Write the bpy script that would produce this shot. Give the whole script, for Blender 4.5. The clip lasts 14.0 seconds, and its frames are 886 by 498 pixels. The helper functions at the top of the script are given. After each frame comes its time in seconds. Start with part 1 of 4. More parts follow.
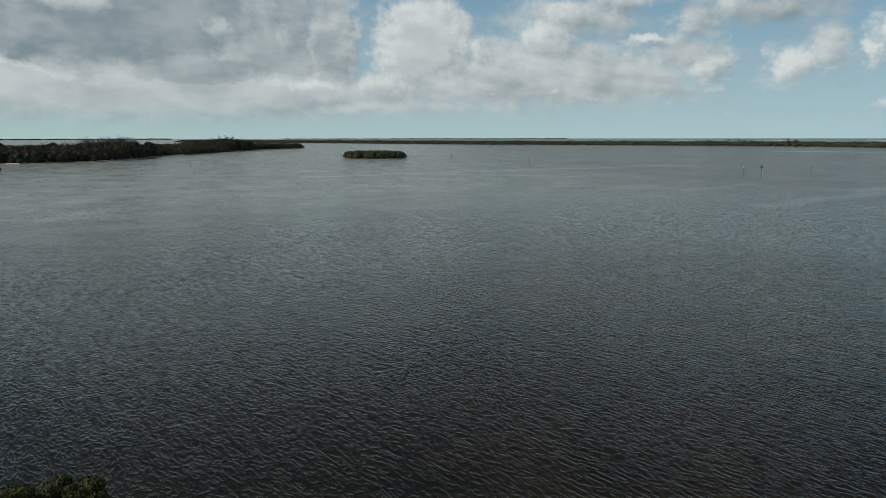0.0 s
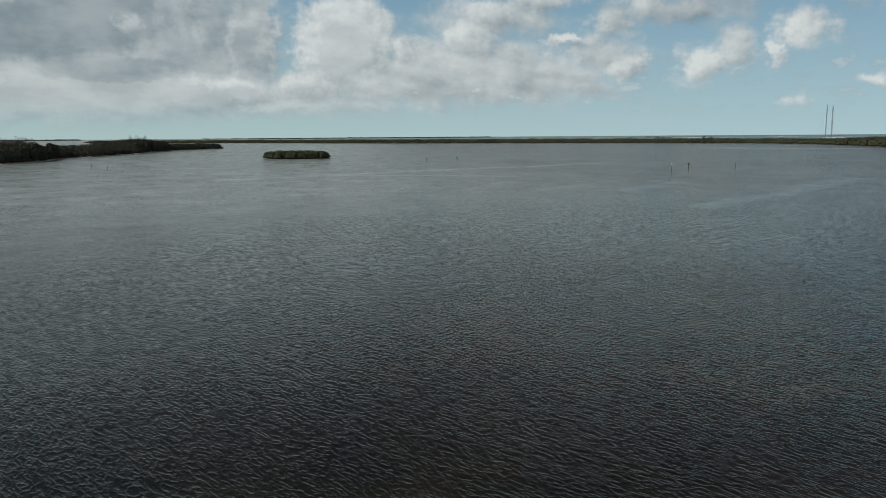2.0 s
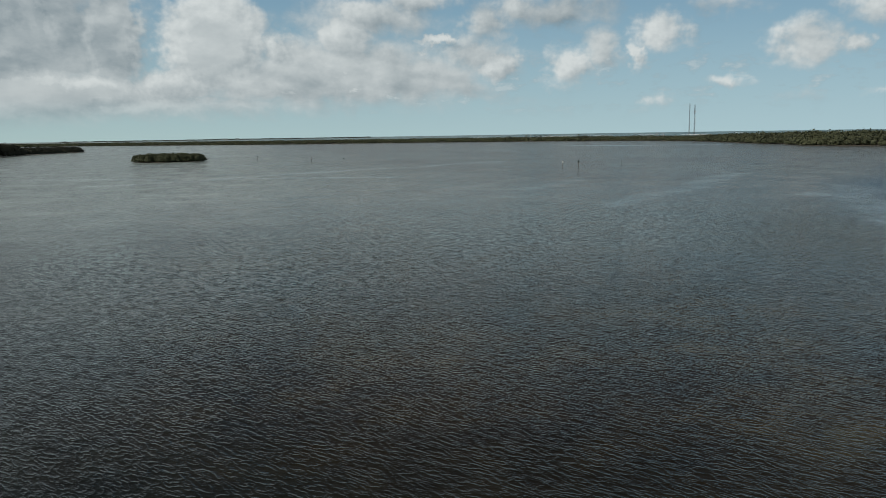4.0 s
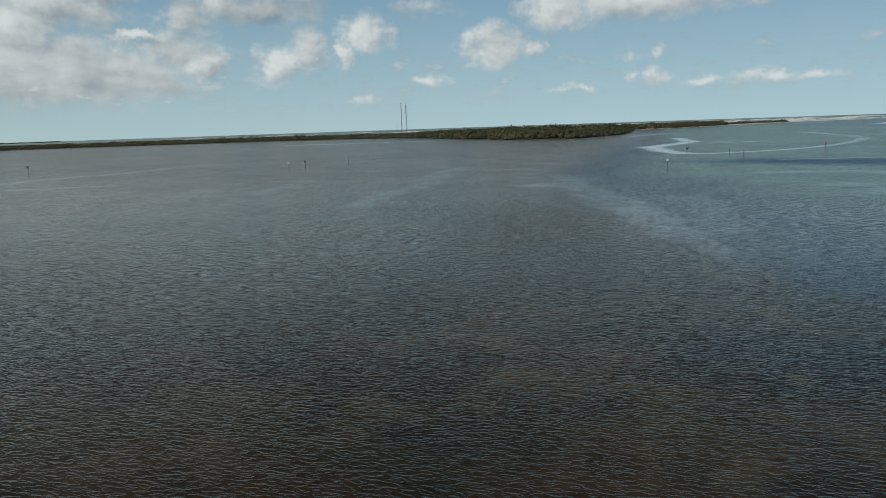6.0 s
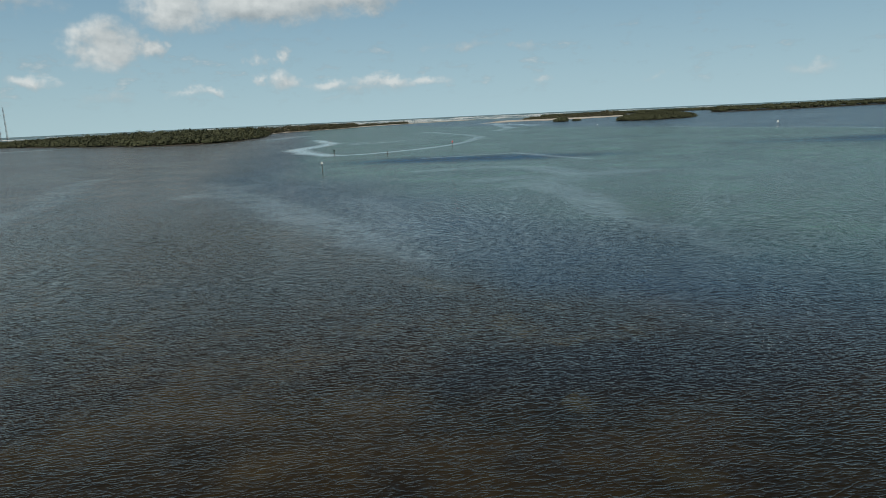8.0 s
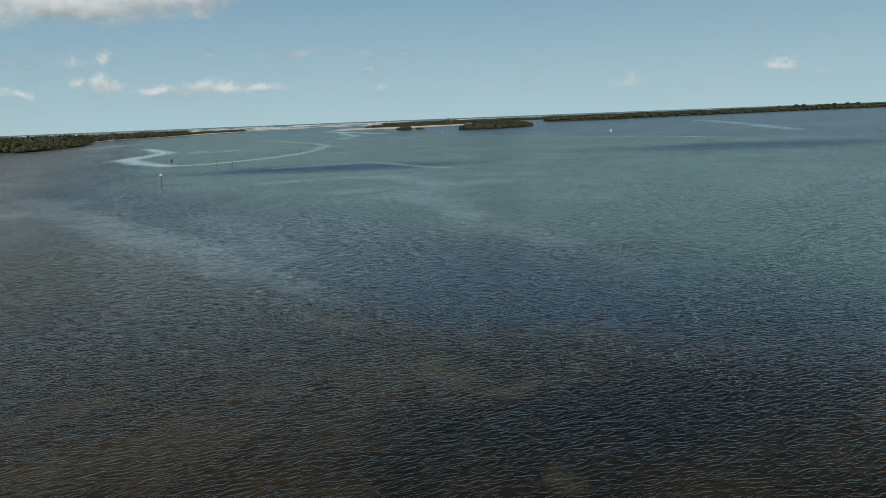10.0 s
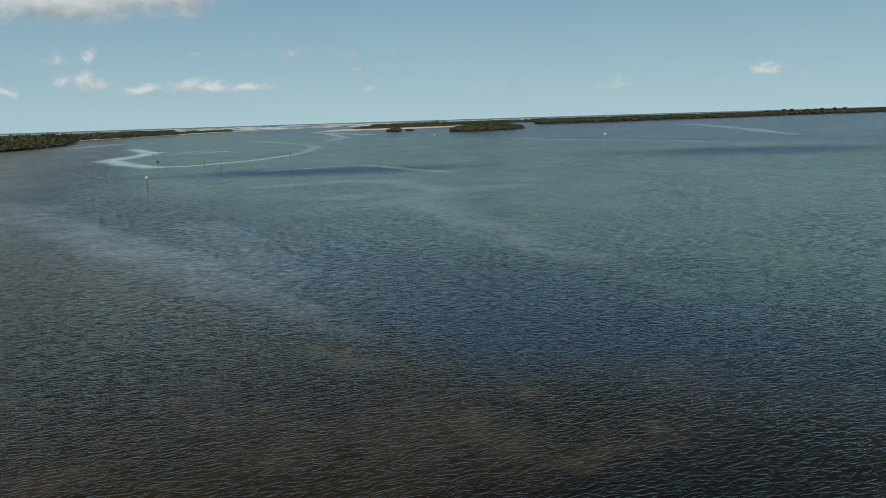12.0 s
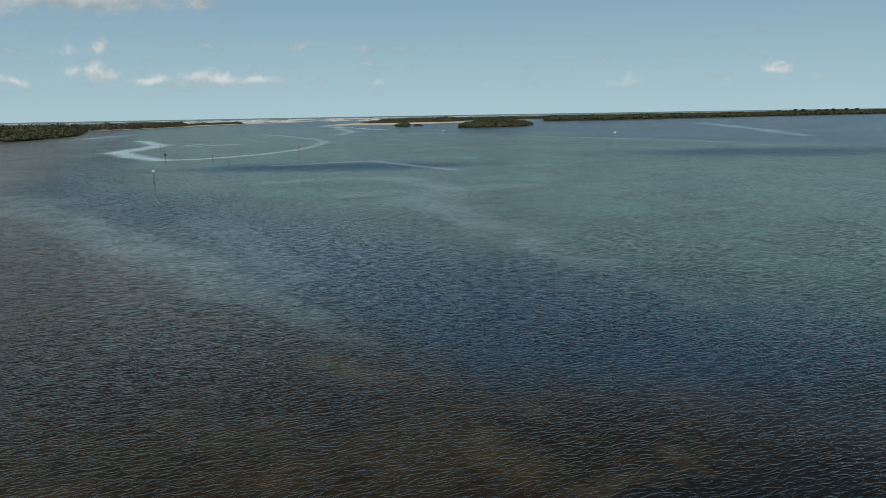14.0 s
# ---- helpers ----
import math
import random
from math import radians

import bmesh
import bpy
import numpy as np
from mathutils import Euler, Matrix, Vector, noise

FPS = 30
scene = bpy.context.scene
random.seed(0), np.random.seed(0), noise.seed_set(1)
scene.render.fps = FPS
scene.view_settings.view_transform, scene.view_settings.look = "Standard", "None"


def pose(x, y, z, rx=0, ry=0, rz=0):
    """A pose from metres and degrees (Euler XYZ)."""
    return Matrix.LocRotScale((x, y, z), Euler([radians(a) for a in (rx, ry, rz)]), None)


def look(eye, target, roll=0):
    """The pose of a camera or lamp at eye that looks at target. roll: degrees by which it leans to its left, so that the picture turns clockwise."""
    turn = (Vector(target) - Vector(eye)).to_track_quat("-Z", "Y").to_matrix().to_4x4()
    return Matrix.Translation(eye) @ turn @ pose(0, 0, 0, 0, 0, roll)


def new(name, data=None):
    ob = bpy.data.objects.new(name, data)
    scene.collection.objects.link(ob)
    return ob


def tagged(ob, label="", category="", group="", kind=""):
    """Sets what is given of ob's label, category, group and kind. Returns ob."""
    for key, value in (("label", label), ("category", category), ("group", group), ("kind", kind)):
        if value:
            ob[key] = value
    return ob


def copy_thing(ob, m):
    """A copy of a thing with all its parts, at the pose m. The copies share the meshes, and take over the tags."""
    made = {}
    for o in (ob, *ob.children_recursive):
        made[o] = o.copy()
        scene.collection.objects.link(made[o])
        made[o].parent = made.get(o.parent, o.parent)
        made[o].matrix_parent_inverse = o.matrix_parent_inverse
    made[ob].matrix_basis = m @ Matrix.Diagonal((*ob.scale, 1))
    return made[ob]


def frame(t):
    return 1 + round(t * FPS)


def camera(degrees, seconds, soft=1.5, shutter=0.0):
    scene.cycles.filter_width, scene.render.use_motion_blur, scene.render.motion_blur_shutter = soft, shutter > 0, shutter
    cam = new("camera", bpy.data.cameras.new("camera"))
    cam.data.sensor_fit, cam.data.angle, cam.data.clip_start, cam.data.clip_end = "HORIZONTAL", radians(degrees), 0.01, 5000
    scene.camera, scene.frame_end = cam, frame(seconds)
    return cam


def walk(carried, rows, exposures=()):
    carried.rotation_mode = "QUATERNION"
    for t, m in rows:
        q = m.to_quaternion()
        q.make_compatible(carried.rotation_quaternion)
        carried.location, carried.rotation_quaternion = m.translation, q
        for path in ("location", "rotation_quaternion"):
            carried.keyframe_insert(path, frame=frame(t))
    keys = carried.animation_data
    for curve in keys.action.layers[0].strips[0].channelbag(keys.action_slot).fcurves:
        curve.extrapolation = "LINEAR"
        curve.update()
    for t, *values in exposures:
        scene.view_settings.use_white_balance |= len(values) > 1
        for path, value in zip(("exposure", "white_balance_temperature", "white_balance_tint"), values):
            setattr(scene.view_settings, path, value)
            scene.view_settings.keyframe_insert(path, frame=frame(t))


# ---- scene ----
from mathutils.geometry import delaunay_2d_cdt

cam = camera(62.74, 14.0, soft=0.8)
PATH = [
    (0, pose(0.00, 0.00, 18.00, 81.22, 0.07, -0.00)),
    (0.5, pose(0.05, 3.54, 18.05, 81.20, 0.11, -0.51)),
    (1, pose(0.06, 7.10, 18.09, 81.18, 0.15, -1.43)),
    (1.5, pose(-0.03, 10.66, 18.11, 81.13, 0.31, -3.42)),
    (2, pose(-0.29, 14.21, 18.11, 81.10, 0.41, -5.88)),
    (2.2, pose(-0.46, 15.61, 18.10, 81.12, 0.40, -6.77)),
    (4.3, pose(-3.68, 30.22, 17.81, 80.93, 1.07, -17.73)),
    (4.5, pose(-3.62, 31.70, 17.77, 80.88, 1.18, -19.61)),
    (5, pose(-3.20, 35.45, 17.66, 80.78, 1.43, -24.39)),
    (5.5, pose(-2.54, 39.22, 17.57, 80.65, 1.68, -29.96)),
    (6, pose(-1.49, 42.52, 17.53, 80.43, 1.90, -37.23)),
    (6.5, pose(-0.37, 45.70, 17.56, 80.23, 2.21, -44.63)),
    (7, pose(0.82, 48.72, 17.60, 80.04, 2.32, -51.50)),
    (7.5, pose(2.27, 51.67, 17.67, 79.80, 2.58, -58.85)),
    (8, pose(3.85, 54.55, 17.74, 79.58, 2.61, -65.21)),
    (8.5, pose(5.62, 57.11, 17.81, 79.53, 2.63, -69.02)),
    (9, pose(7.51, 59.30, 17.86, 79.52, 2.48, -72.18)),
    (9.2, pose(8.31, 60.11, 17.88, 79.50, 2.54, -74.00)),
    (11.3, pose(17.60, 67.99, 18.03, 79.81, 2.02, -78.81)),
    (11.5, pose(18.44, 68.40, 18.09, 79.88, 1.88, -78.71)),
    (12, pose(20.23, 69.11, 18.23, 79.78, 1.73, -78.58)),
    (12.5, pose(21.39, 69.55, 18.37, 79.70, 1.59, -78.47)),
    (13, pose(21.86, 69.74, 18.53, 79.55, 1.28, -78.33)),
    (13.5, pose(22.14, 69.76, 18.70, 79.46, 1.14, -78.13)),
    (14, pose(22.25, 69.72, 18.90, 79.42, 0.95, -77.90)),
]
walk(cam, PATH)

# ---- world: sky with cumulus, sun ----
SUN_AZ, SUN_EL = -105.0, 42.0          # degrees clockwise from +y, and above the horizon
SKY_STRENGTH = 0.10


class Nodes:
    """Short-hand for building node trees."""

    def __init__(self, tree):
        self.tree = tree

    def add(self, kind, **settings):
        n = self.tree.nodes.new(kind)
        for key, value in settings.items():
            setattr(n, key, value)
        return n

    def plug(self, socket, value):
        if isinstance(value, bpy.types.NodeSocket):
            self.tree.links.new(value, socket)
        elif value is not None:
            socket.default_value = value

    def math(self, op, a, b=None, c=None, clamp=False):
        n = self.add("ShaderNodeMath", operation=op, use_clamp=clamp)
        for s, value in zip(n.inputs, (a, b, c)):
            self.plug(s, value)
        return n.outputs[0]

    def vmath(self, op, a, b=None):
        n = self.add("ShaderNodeVectorMath", operation=op)
        self.plug(n.inputs[0], a)
        self.plug(n.inputs[1], b)
        return n.outputs["Value"] if op in ("LENGTH", "DISTANCE", "DOT_PRODUCT") else n.outputs[0]

    def noise(self, vec, scale, detail=4.0, rough=0.5, colour=False, dims="3D"):
        n = self.add("ShaderNodeTexNoise", noise_dimensions=dims)
        self.plug(n.inputs["Vector"], vec)
        n.inputs["Scale"].default_value = scale
        n.inputs["Detail"].default_value = detail
        n.inputs["Roughness"].default_value = rough
        return n.outputs["Color" if colour else "Fac"]

    def ramp(self, x, lo, hi, a=0.0, b=1.0, smooth=True):
        n = self.add("ShaderNodeMapRange", interpolation_type="SMOOTHSTEP" if smooth else "LINEAR")
        for i, value in enumerate((x, lo, hi, a, b)):
            self.plug(n.inputs[i], value)
        return n.outputs[0]

    def mix(self, fac, a, b):
        n = self.add("ShaderNodeMix", data_type="RGBA")
        self.plug(n.inputs["Factor"], fac)
        for key, value in (("A", a), ("B", b)):
            s = [q for q in n.inputs if q.name == key and q.type == "RGBA"][0]
            self.plug(s, (*value, 1.0) if isinstance(value, tuple) else value)
        return [q for q in n.outputs if q.type == "RGBA"][0]

    def joined(self, x, y, z=0.0):
        n = self.add("ShaderNodeCombineXYZ")
        for s, value in zip(n.inputs, (x, y, z)):
            self.plug(s, value)
        return n.outputs[0]

    def split(self, vec):
        n = self.add("ShaderNodeSeparateXYZ")
        self.plug(n.inputs[0], vec)
        return n.outputs


# Clouds: heading and height of the middle, half width, half height (degrees), thickness, whiteness.
DECK = [(-27.5, 9.3, 14.0, 4.3, 0.95, 0.10), (-18.0, 4.7, 4.8, 0.95, 0.6, 0.2), (-11.3, 5.5, 3.6, 0.9, 0.45, 0.25), (-10.0, 9.6, 2.7, 3.8, 0.6, 0.22),
        (-25.6, 9.4, 2.2, 1.0, 0.9, 0.92), (-31.0, 10.6, 2.0, 0.9, 0.7, 0.7), (-16.8, 8.0, 1.0, 0.7, 0.7, 0.9)]
BANK = [(-15.0, 8.8, 3.0, 3.4, 1.9, 0.52), (-16.1, 5.9, 1.6, 0.5, 1.6, 0.85), (-8.6, 7.0, 2.6, 4.2, 1.3, 0.6), (-20.8, 7.4, 14.6, 6.4, 1.5, 0.52),
        (-22.0, 3.2, 19.0, 2.5, 1.6, 0.76), (-29.5, 4.2, 3.2, 1.2, 1.9, 0.95), (-23.0, 3.6, 3.0, 0.9, 1.8, 0.9), (-12.0, 3.4, 7.0, 1.4, 1.6, 0.80), (-7.0, 12.5, 4.0, 1.0, 1.6, 0.9)]
TOWERING = [(-1.6, 6.9, 4.2, 4.0, 1.5, 0.98), (-4.5, 3.7, 3.1, 1.7, 1.2, 1.0), (2.9, 6.5, 2.0, 1.8, 0.9, 0.95),
            (-0.2, 4.0, 8.0, 2.0, 0.8, 0.75), (7.8, 7.4, 3.3, 2.5, 1.0, 0.9), (9.3, 3.9, 6.0, 2.2, 0.6, 0.7),
            (13.3, 9.9, 3.6, 1.3, 0.9, 0.7), (19.3, 5.1, 2.1, 1.6, 1.0, 1.0), (17.2, 3.4, 4.5, 1.4, 0.6, 0.8),
            (18.7, 8.1, 2.5, 2.0, 0.8, 0.6), (13.8, 6.2, 1.6, 0.6, 0.7, 0.8), (24.4, 8.9, 4.9, 1.5, 0.8, 0.5), (3.0, 3.9, 13.0, 2.4, 0.85, 0.8), (8.0, 4.6, 14.0, 3.0, 1.05, 0.70), (9.5, 8.6, 7.0, 2.2, 0.75, 0.72),
            (6.0, 5.4, 7.5, 2.6, 0.9, 0.76), (13.5, 5.0, 5.5, 2.0, 0.8, 0.74), (15.0, 6.9, 2.2, 0.5, 0.8, 0.9), (9.6, 8.9, 3.0, 1.7, 1.0, 0.92), (20.8, 9.2, 2.6, 1.7, 0.8, 0.6), (-9.0, 2.3, 30.0, 1.2, 0.75, 0.78), (17.6, 5.8, 3.8, 2.3, 0.8, 0.80)]
SCATTERED = [(24.9, 5.0, 1.8, 1.7, 1.0, 1.0), (27.1, 5.9, 1.8, 2.0, 0.8, 0.8), (31.4, 7.0, 2.0, 1.7, 1.0, 1.0),
             (30.0, 5.4, 0.9, 1.3, 0.9, 1.0), (41.4, 5.8, 2.4, 1.7, 1.0, 1.0), (44.1, 5.8, 1.0, 0.8, 0.8, 0.8),
             (36.4, 3.5, 1.5, 0.7, 0.9, 0.95), (31.5, 2.1, 1.1, 0.7, 0.7, 0.8), (47.9, 2.6, 1.0, 0.5, 0.8, 1.0),
             (46.2, 2.3, 1.4, 0.4, 0.6, 0.8), (41.3, 2.1, 1.8, 0.6, 0.5, 0.6), (36.3, 8.7, 2.9, 0.9, 0.55, 0.5),
             (46.1, 8.4, 2.7, 1.6, 1.0, 0.95)]
FAIR = [(52.1, 8.4, 6.2, 1.5, 1.0, 0.85), (58.1, 8.9, 4.9, 1.1, 0.9, 0.8), (51.4, 4.8, 0.9, 0.6, 0.6, 0.8),
        (53.3, 4.9, 0.7, 0.6, 0.6, 0.8), (51.7, 3.1, 0.7, 0.8, 0.8, 1.0), (53.7, 3.1, 1.2, 1.0, 0.8, 0.95),
        (56.6, 2.7, 1.2, 0.6, 0.75, 0.9), (60.9, 2.7, 2.2, 0.7, 0.9, 1.0), (64.3, 2.7, 1.6, 0.6, 0.8, 0.95),
        (59.4, 2.2, 3.1, 0.6, 0.5, 0.7), (67.1, 5.1, 2.7, 0.5, 0.42, 0.5), (71.0, 4.8, 1.8, 0.4, 0.4, 0.5)]
FAINT = [(102.1, 2.9, 0.8, 0.7, 0.8, 1.0), (91.9, 2.2, 1.6, 0.7, 0.55, 0.8), (81.3, 2.1, 1.0, 0.5, 0.5, 0.8),
         (98.2, 1.7, 1.3, 0.5, 0.45, 0.7), (104.9, 2.0, 1.1, 0.4, 0.4, 0.7), (72.8, 2.4, 0.9, 0.4, 0.45, 0.7),
         (78.0, 13.0, 12.0, 1.6, 0.4, 0.6), (20.0, 14.0, 16.0, 3.0, 0.7, 0.7), (-20.0, 17.0, 18.0, 4.0, 0.9, 0.4)]


def cloud_group():
    """A node group: heading and height in degrees give the thickness of cloud and its whiteness."""
    tree = bpy.data.node_groups.new("cloud_field", "ShaderNodeTree")
    tree.interface.new_socket("Place", in_out="INPUT", socket_type="NodeSocketVector")
    tree.interface.new_socket("Thickness", in_out="OUTPUT", socket_type="NodeSocketFloat")
    tree.interface.new_socket("White", in_out="OUTPUT", socket_type="NodeSocketFloat")
    k = Nodes(tree)
    place = k.add("NodeGroupInput").outputs[0]
    out = k.add("NodeGroupOutput")
    swirl = k.vmath("SUBTRACT", k.noise(place, 0.45, 3.0, 0.55, True), (0.5, 0.5, 0.5))
    swirl = k.vmath("MULTIPLY", swirl, (3.4, 1.9, 0.0))
    fine = k.vmath("SUBTRACT", k.noise(place, 1.8, 6.0, 0.65, True), (0.5, 0.5, 0.5))
    fine = k.vmath("MULTIPLY", fine, (1.0, 0.8, 0.0))
    bent = k.vmath("ADD", k.vmath("ADD", place, swirl), fine)
    top, total, white = None, None, None
    level = k.vmath("ADD", k.vmath("ADD", place, k.vmath("MULTIPLY", swirl, (1.1, 0.42, 0.0))), k.vmath("MULTIPLY", fine, (1.0, 0.6, 0.0)))
    for az, el, w, h, thick, pale in BANK + TOWERING + SCATTERED + FAIR + FAINT:
        if el < 4 and az > 25:
            thick, w = thick * 0.75, w * 1.4
        elif az > 22:
            thick, w, h = thick * 0.9, w * 1.25, h * 1.12
        d = k.vmath("LENGTH", k.vmath("MULTIPLY", k.vmath("SUBTRACT", bent, (az, el, 0.0)), (1 / w, 1 / h, 0.0)))
        g = k.math("MULTIPLY", k.math("SUBTRACT", 1.25, d, clamp=False), thick)
        g = k.math("MAXIMUM", g, 0.0)
        top = g if top is None else k.math("MAXIMUM", top, g)
        g = k.math("MULTIPLY", g, g)
        total = g if total is None else k.math("ADD", total, g)
        white = k.math("MULTIPLY", g, pale) if white is None else k.math("MULTIPLY_ADD", g, pale, white)
    white = k.math("DIVIDE", white, k.math("ADD", total, 0.02))
    # flat-bottomed grey decks, and the bright breaks in them
    for az, el, w, h, share, pale in DECK:
        off = k.split(k.vmath("ABSOLUTE", k.vmath("MULTIPLY", k.vmath("SUBTRACT", level, (az, el, 0.0)), (1 / w, 1 / h, 0.0))))
        d = k.math("POWER", k.math("ADD", k.math("POWER", off[0], 2.8), k.math("POWER", off[1], 2.8)), 1 / 2.8)
        d = k.math("MULTIPLY_ADD", k.math("SUBTRACT", k.noise(place, 1.1, 4.0, 0.55), 0.5), 0.35, d)
        grey = k.ramp(d, 0.82, 1.06, share, 0.0) if pale < 0.5 else k.ramp(d, 0.35, 1.2, share, 0.0)
        white = k.math("MULTIPLY_ADD", grey, k.math("SUBTRACT", pale, white), white)
    billow = k.math("SUBTRACT", k.noise(k.vmath("MULTIPLY", place, (0.6, 0.9, 1.0)), 0.7, 6.0, 0.5), 0.5)
    thickness = k.math("MULTIPLY_ADD", billow, 0.85, top)
    k.plug(out.inputs["Thickness"], thickness)
    k.plug(out.inputs["White"], white)
    return tree


def make_world():
    world = bpy.data.worlds.new("sky")
    scene.world = world
    world.use_nodes = True
    k = Nodes(world.node_tree)
    world.node_tree.nodes.clear()
    sky = k.add("ShaderNodeTexSky", sky_type="NISHITA", sun_disc=False)
    sky.sun_elevation, sky.sun_rotation = radians(SUN_EL), radians(SUN_AZ)
    sky.air_density, sky.dust_density, sky.ozone_density = 1.0, 0.4, 3.0
    d = k.split(k.add("ShaderNodeTexCoord").outputs["Generated"])
    az = k.math("MULTIPLY", k.math("ARCTAN2", d[0], d[1]), 57.29578)
    el = k.math("MULTIPLY", k.math("ARCSINE", d[2]), 57.29578)
    place = k.joined(az, el)
    field = cloud_group()
    here = k.add("ShaderNodeGroup", node_tree=field)
    k.plug(here.inputs[0], place)
    sunward = k.add("ShaderNodeGroup", node_tree=field)
    k.plug(sunward.inputs[0], k.vmath("ADD", place, (-0.45, 0.5, 0.0)))
    cover = k.ramp(here.outputs["Thickness"], 0.12, 0.80)
    lit = k.math("SUBTRACT", k.math("MINIMUM", here.outputs["Thickness"], 1.15), k.math("MINIMUM", sunward.outputs["Thickness"], 1.15))
    tone = k.math("MULTIPLY_ADD", lit, 0.62, k.math("MULTIPLY_ADD", here.outputs["White"], 0.66, k.ramp(k.noise(k.vmath("MULTIPLY", place, (0.45, 0.8, 0.0)), 0.5, 5.0, 0.55), 0.3, 0.7, -0.08, 0.22)), clamp=True)
    # small hazy cumulus in rows near the horizon, thinning out to the clear side
    rows = k.noise(k.vmath("MULTIPLY", place, (0.42, 0.95, 0.0)), 1.0, 6.0, 0.62)
    rows = k.ramp(k.math("ADD", rows, k.ramp(az, -20.0, 100.0, 0.06, -0.035, False)), 0.52, 0.72)
    rows = k.math("MULTIPLY", rows, k.math("MULTIPLY", k.ramp(el, 0.3, 2.2), k.ramp(el, 4.0, 9.0, 0.5, 0.0)))
    rows = k.math("MULTIPLY", rows, k.ramp(az, -4.0, 8.0))
    cover = k.math("MAXIMUM", cover, rows)
    tone = k.math("MAXIMUM", tone, k.math("MULTIPLY", rows, 1.5, clamp=True))
    cloud = k.mix(tone, (2.0, 2.55, 2.85), (6.5, 6.9, 6.85))
    # a broken layer overhead, denser over the heading 0 side, seen in perspective
    lift = k.math("ADD", k.math("MAXIMUM", d[2], 0.0), 0.12)
    layer = k.joined(k.math("DIVIDE", d[0], lift), k.math("DIVIDE", d[1], lift))
    broken = k.math("ADD", k.noise(layer, 1.3, 6.0, 0.58), k.ramp(d[0], 0.45, 0.98, 0.19, 0.10, False))
    overhead = k.math("MULTIPLY", k.ramp(broken, 0.44, 0.62), k.ramp(el, 10.5, 17.0, 0.0, 0.9))
    belly = k.mix(k.ramp(broken, 0.5, 0.72), (1.75, 1.95, 2.02), (0.80, 0.92, 0.96))
    # sea haze whitens the air towards the horizon
    clear = k.mix(0.64, sky.outputs[0], (0.0, 0.0, 0.0))
    low_air = k.mix(k.ramp(d[0], -0.3, 0.9, 0.0, 1.0, False), (3.95, 5.35, 5.35), (4.0, 5.7, 6.35))
    veil = k.mix(k.ramp(el, 0.0, 11.0, 0.0, 1.0, False), low_air, (2.42, 4.40, 5.90))
    air = k.mix(k.ramp(el, 0.0, 30.0, 0.95, 0.0, False), clear, veil)
    thin = k.ramp(el, 0.2, 3.2, 0.15, 0.95)
    mixed = k.mix(overhead, air, belly)
    mixed = k.mix(k.math("MULTIPLY", cover, thin), mixed, cloud)
    back = k.add("ShaderNodeBackground")
    k.plug(back.inputs["Color"], mixed)
    back.inputs["Strength"].default_value = SKY_STRENGTH
    k.plug(k.add("ShaderNodeOutputWorld").inputs["Surface"], back.outputs[0])


make_world()
sun = new("sun", bpy.data.lights.new("sun", "SUN"))
sun.data.energy, sun.data.angle, sun.data.color = 2.6, radians(0.5), (1.0, 0.95, 0.87)
sun_way = Vector((math.sin(radians(SUN_AZ)) * math.cos(radians(SUN_EL)),
                  math.cos(radians(SUN_AZ)) * math.cos(radians(SUN_EL)), math.sin(radians(SUN_EL))))
sun.matrix_world = look(sun_way * 100, (0, 0, 0))


# ---- materials ----
def material(name, rough=0.7, metal=0.0):
    m = bpy.data.materials.new(name)
    m.use_nodes = True
    k = Nodes(m.node_tree)
    p = [n for n in m.node_tree.nodes if n.type == "BSDF_PRINCIPLED"][0]
    p.inputs["Roughness"].default_value, p.inputs["Metallic"].default_value = rough, metal
    return m, k, p


def plain(name, colour, rough=0.6, metal=0.0, grime=0.25, scale=4.0):
    """Paint, wood or metal with dirt at two scales."""
    m, k, p = material(name, rough, metal)
    at = k.add("ShaderNodeTexCoord").outputs["Object"]
    dirt = k.math("ADD", k.noise(at, scale, 4.0), k.noise(at, scale * 9, 3.0))
    dark = tuple(c * (1 - grime) for c in colour)
    k.plug(p.inputs["Base Color"], k.mix(k.ramp(dirt, 0.7, 1.3), dark, colour))
    k.plug(p.inputs["Roughness"], k.ramp(dirt, 0.6, 1.4, rough * 0.85, min(1.0, rough * 1.15)))
    return m


def foliage(name, dark, mid, pale, scale=0.02):
    m, k, p = material(name, 0.55)
    at = k.add("ShaderNodeNewGeometry")
    leaf = at.outputs["Random Per Island"]
    broad = k.noise(at.outputs["Position"], scale, 3.0)
    near = k.noise(at.outputs["Position"], scale * 11, 3.0)
    base = k.mix(k.ramp(k.math("ADD", broad, k.math("MULTIPLY", near, 0.6)), 0.55, 1.05), dark, mid)
    k.plug(p.inputs["Base Color"], k.mix(k.ramp(leaf, 0.3, 1.0, 0.0, 0.6), base, pale))
    p.inputs["Specular IOR Level"].default_value = 0.12
    return m


MANGROVE = foliage("mangrove_leaves", (0.048, 0.055, 0.032), (0.082, 0.090, 0.048), (0.115, 0.120, 0.068))
WOODLAND = foliage("woodland_leaves", (0.036, 0.037, 0.028), (0.055, 0.055, 0.040), (0.080, 0.078, 0.055))
SCRUB = foliage("scrub_leaves", (0.045, 0.047, 0.028), (0.085, 0.082, 0.048), (0.13, 0.12, 0.075))
SHORE_MANGROVE = foliage("shore_mangrove_leaves", (0.024, 0.031, 0.010), (0.052, 0.064, 0.018), (0.115, 0.118, 0.045), 0.3)
BARK = plain("bark", (0.16, 0.13, 0.10), 0.9, grime=0.5, scale=2.0)
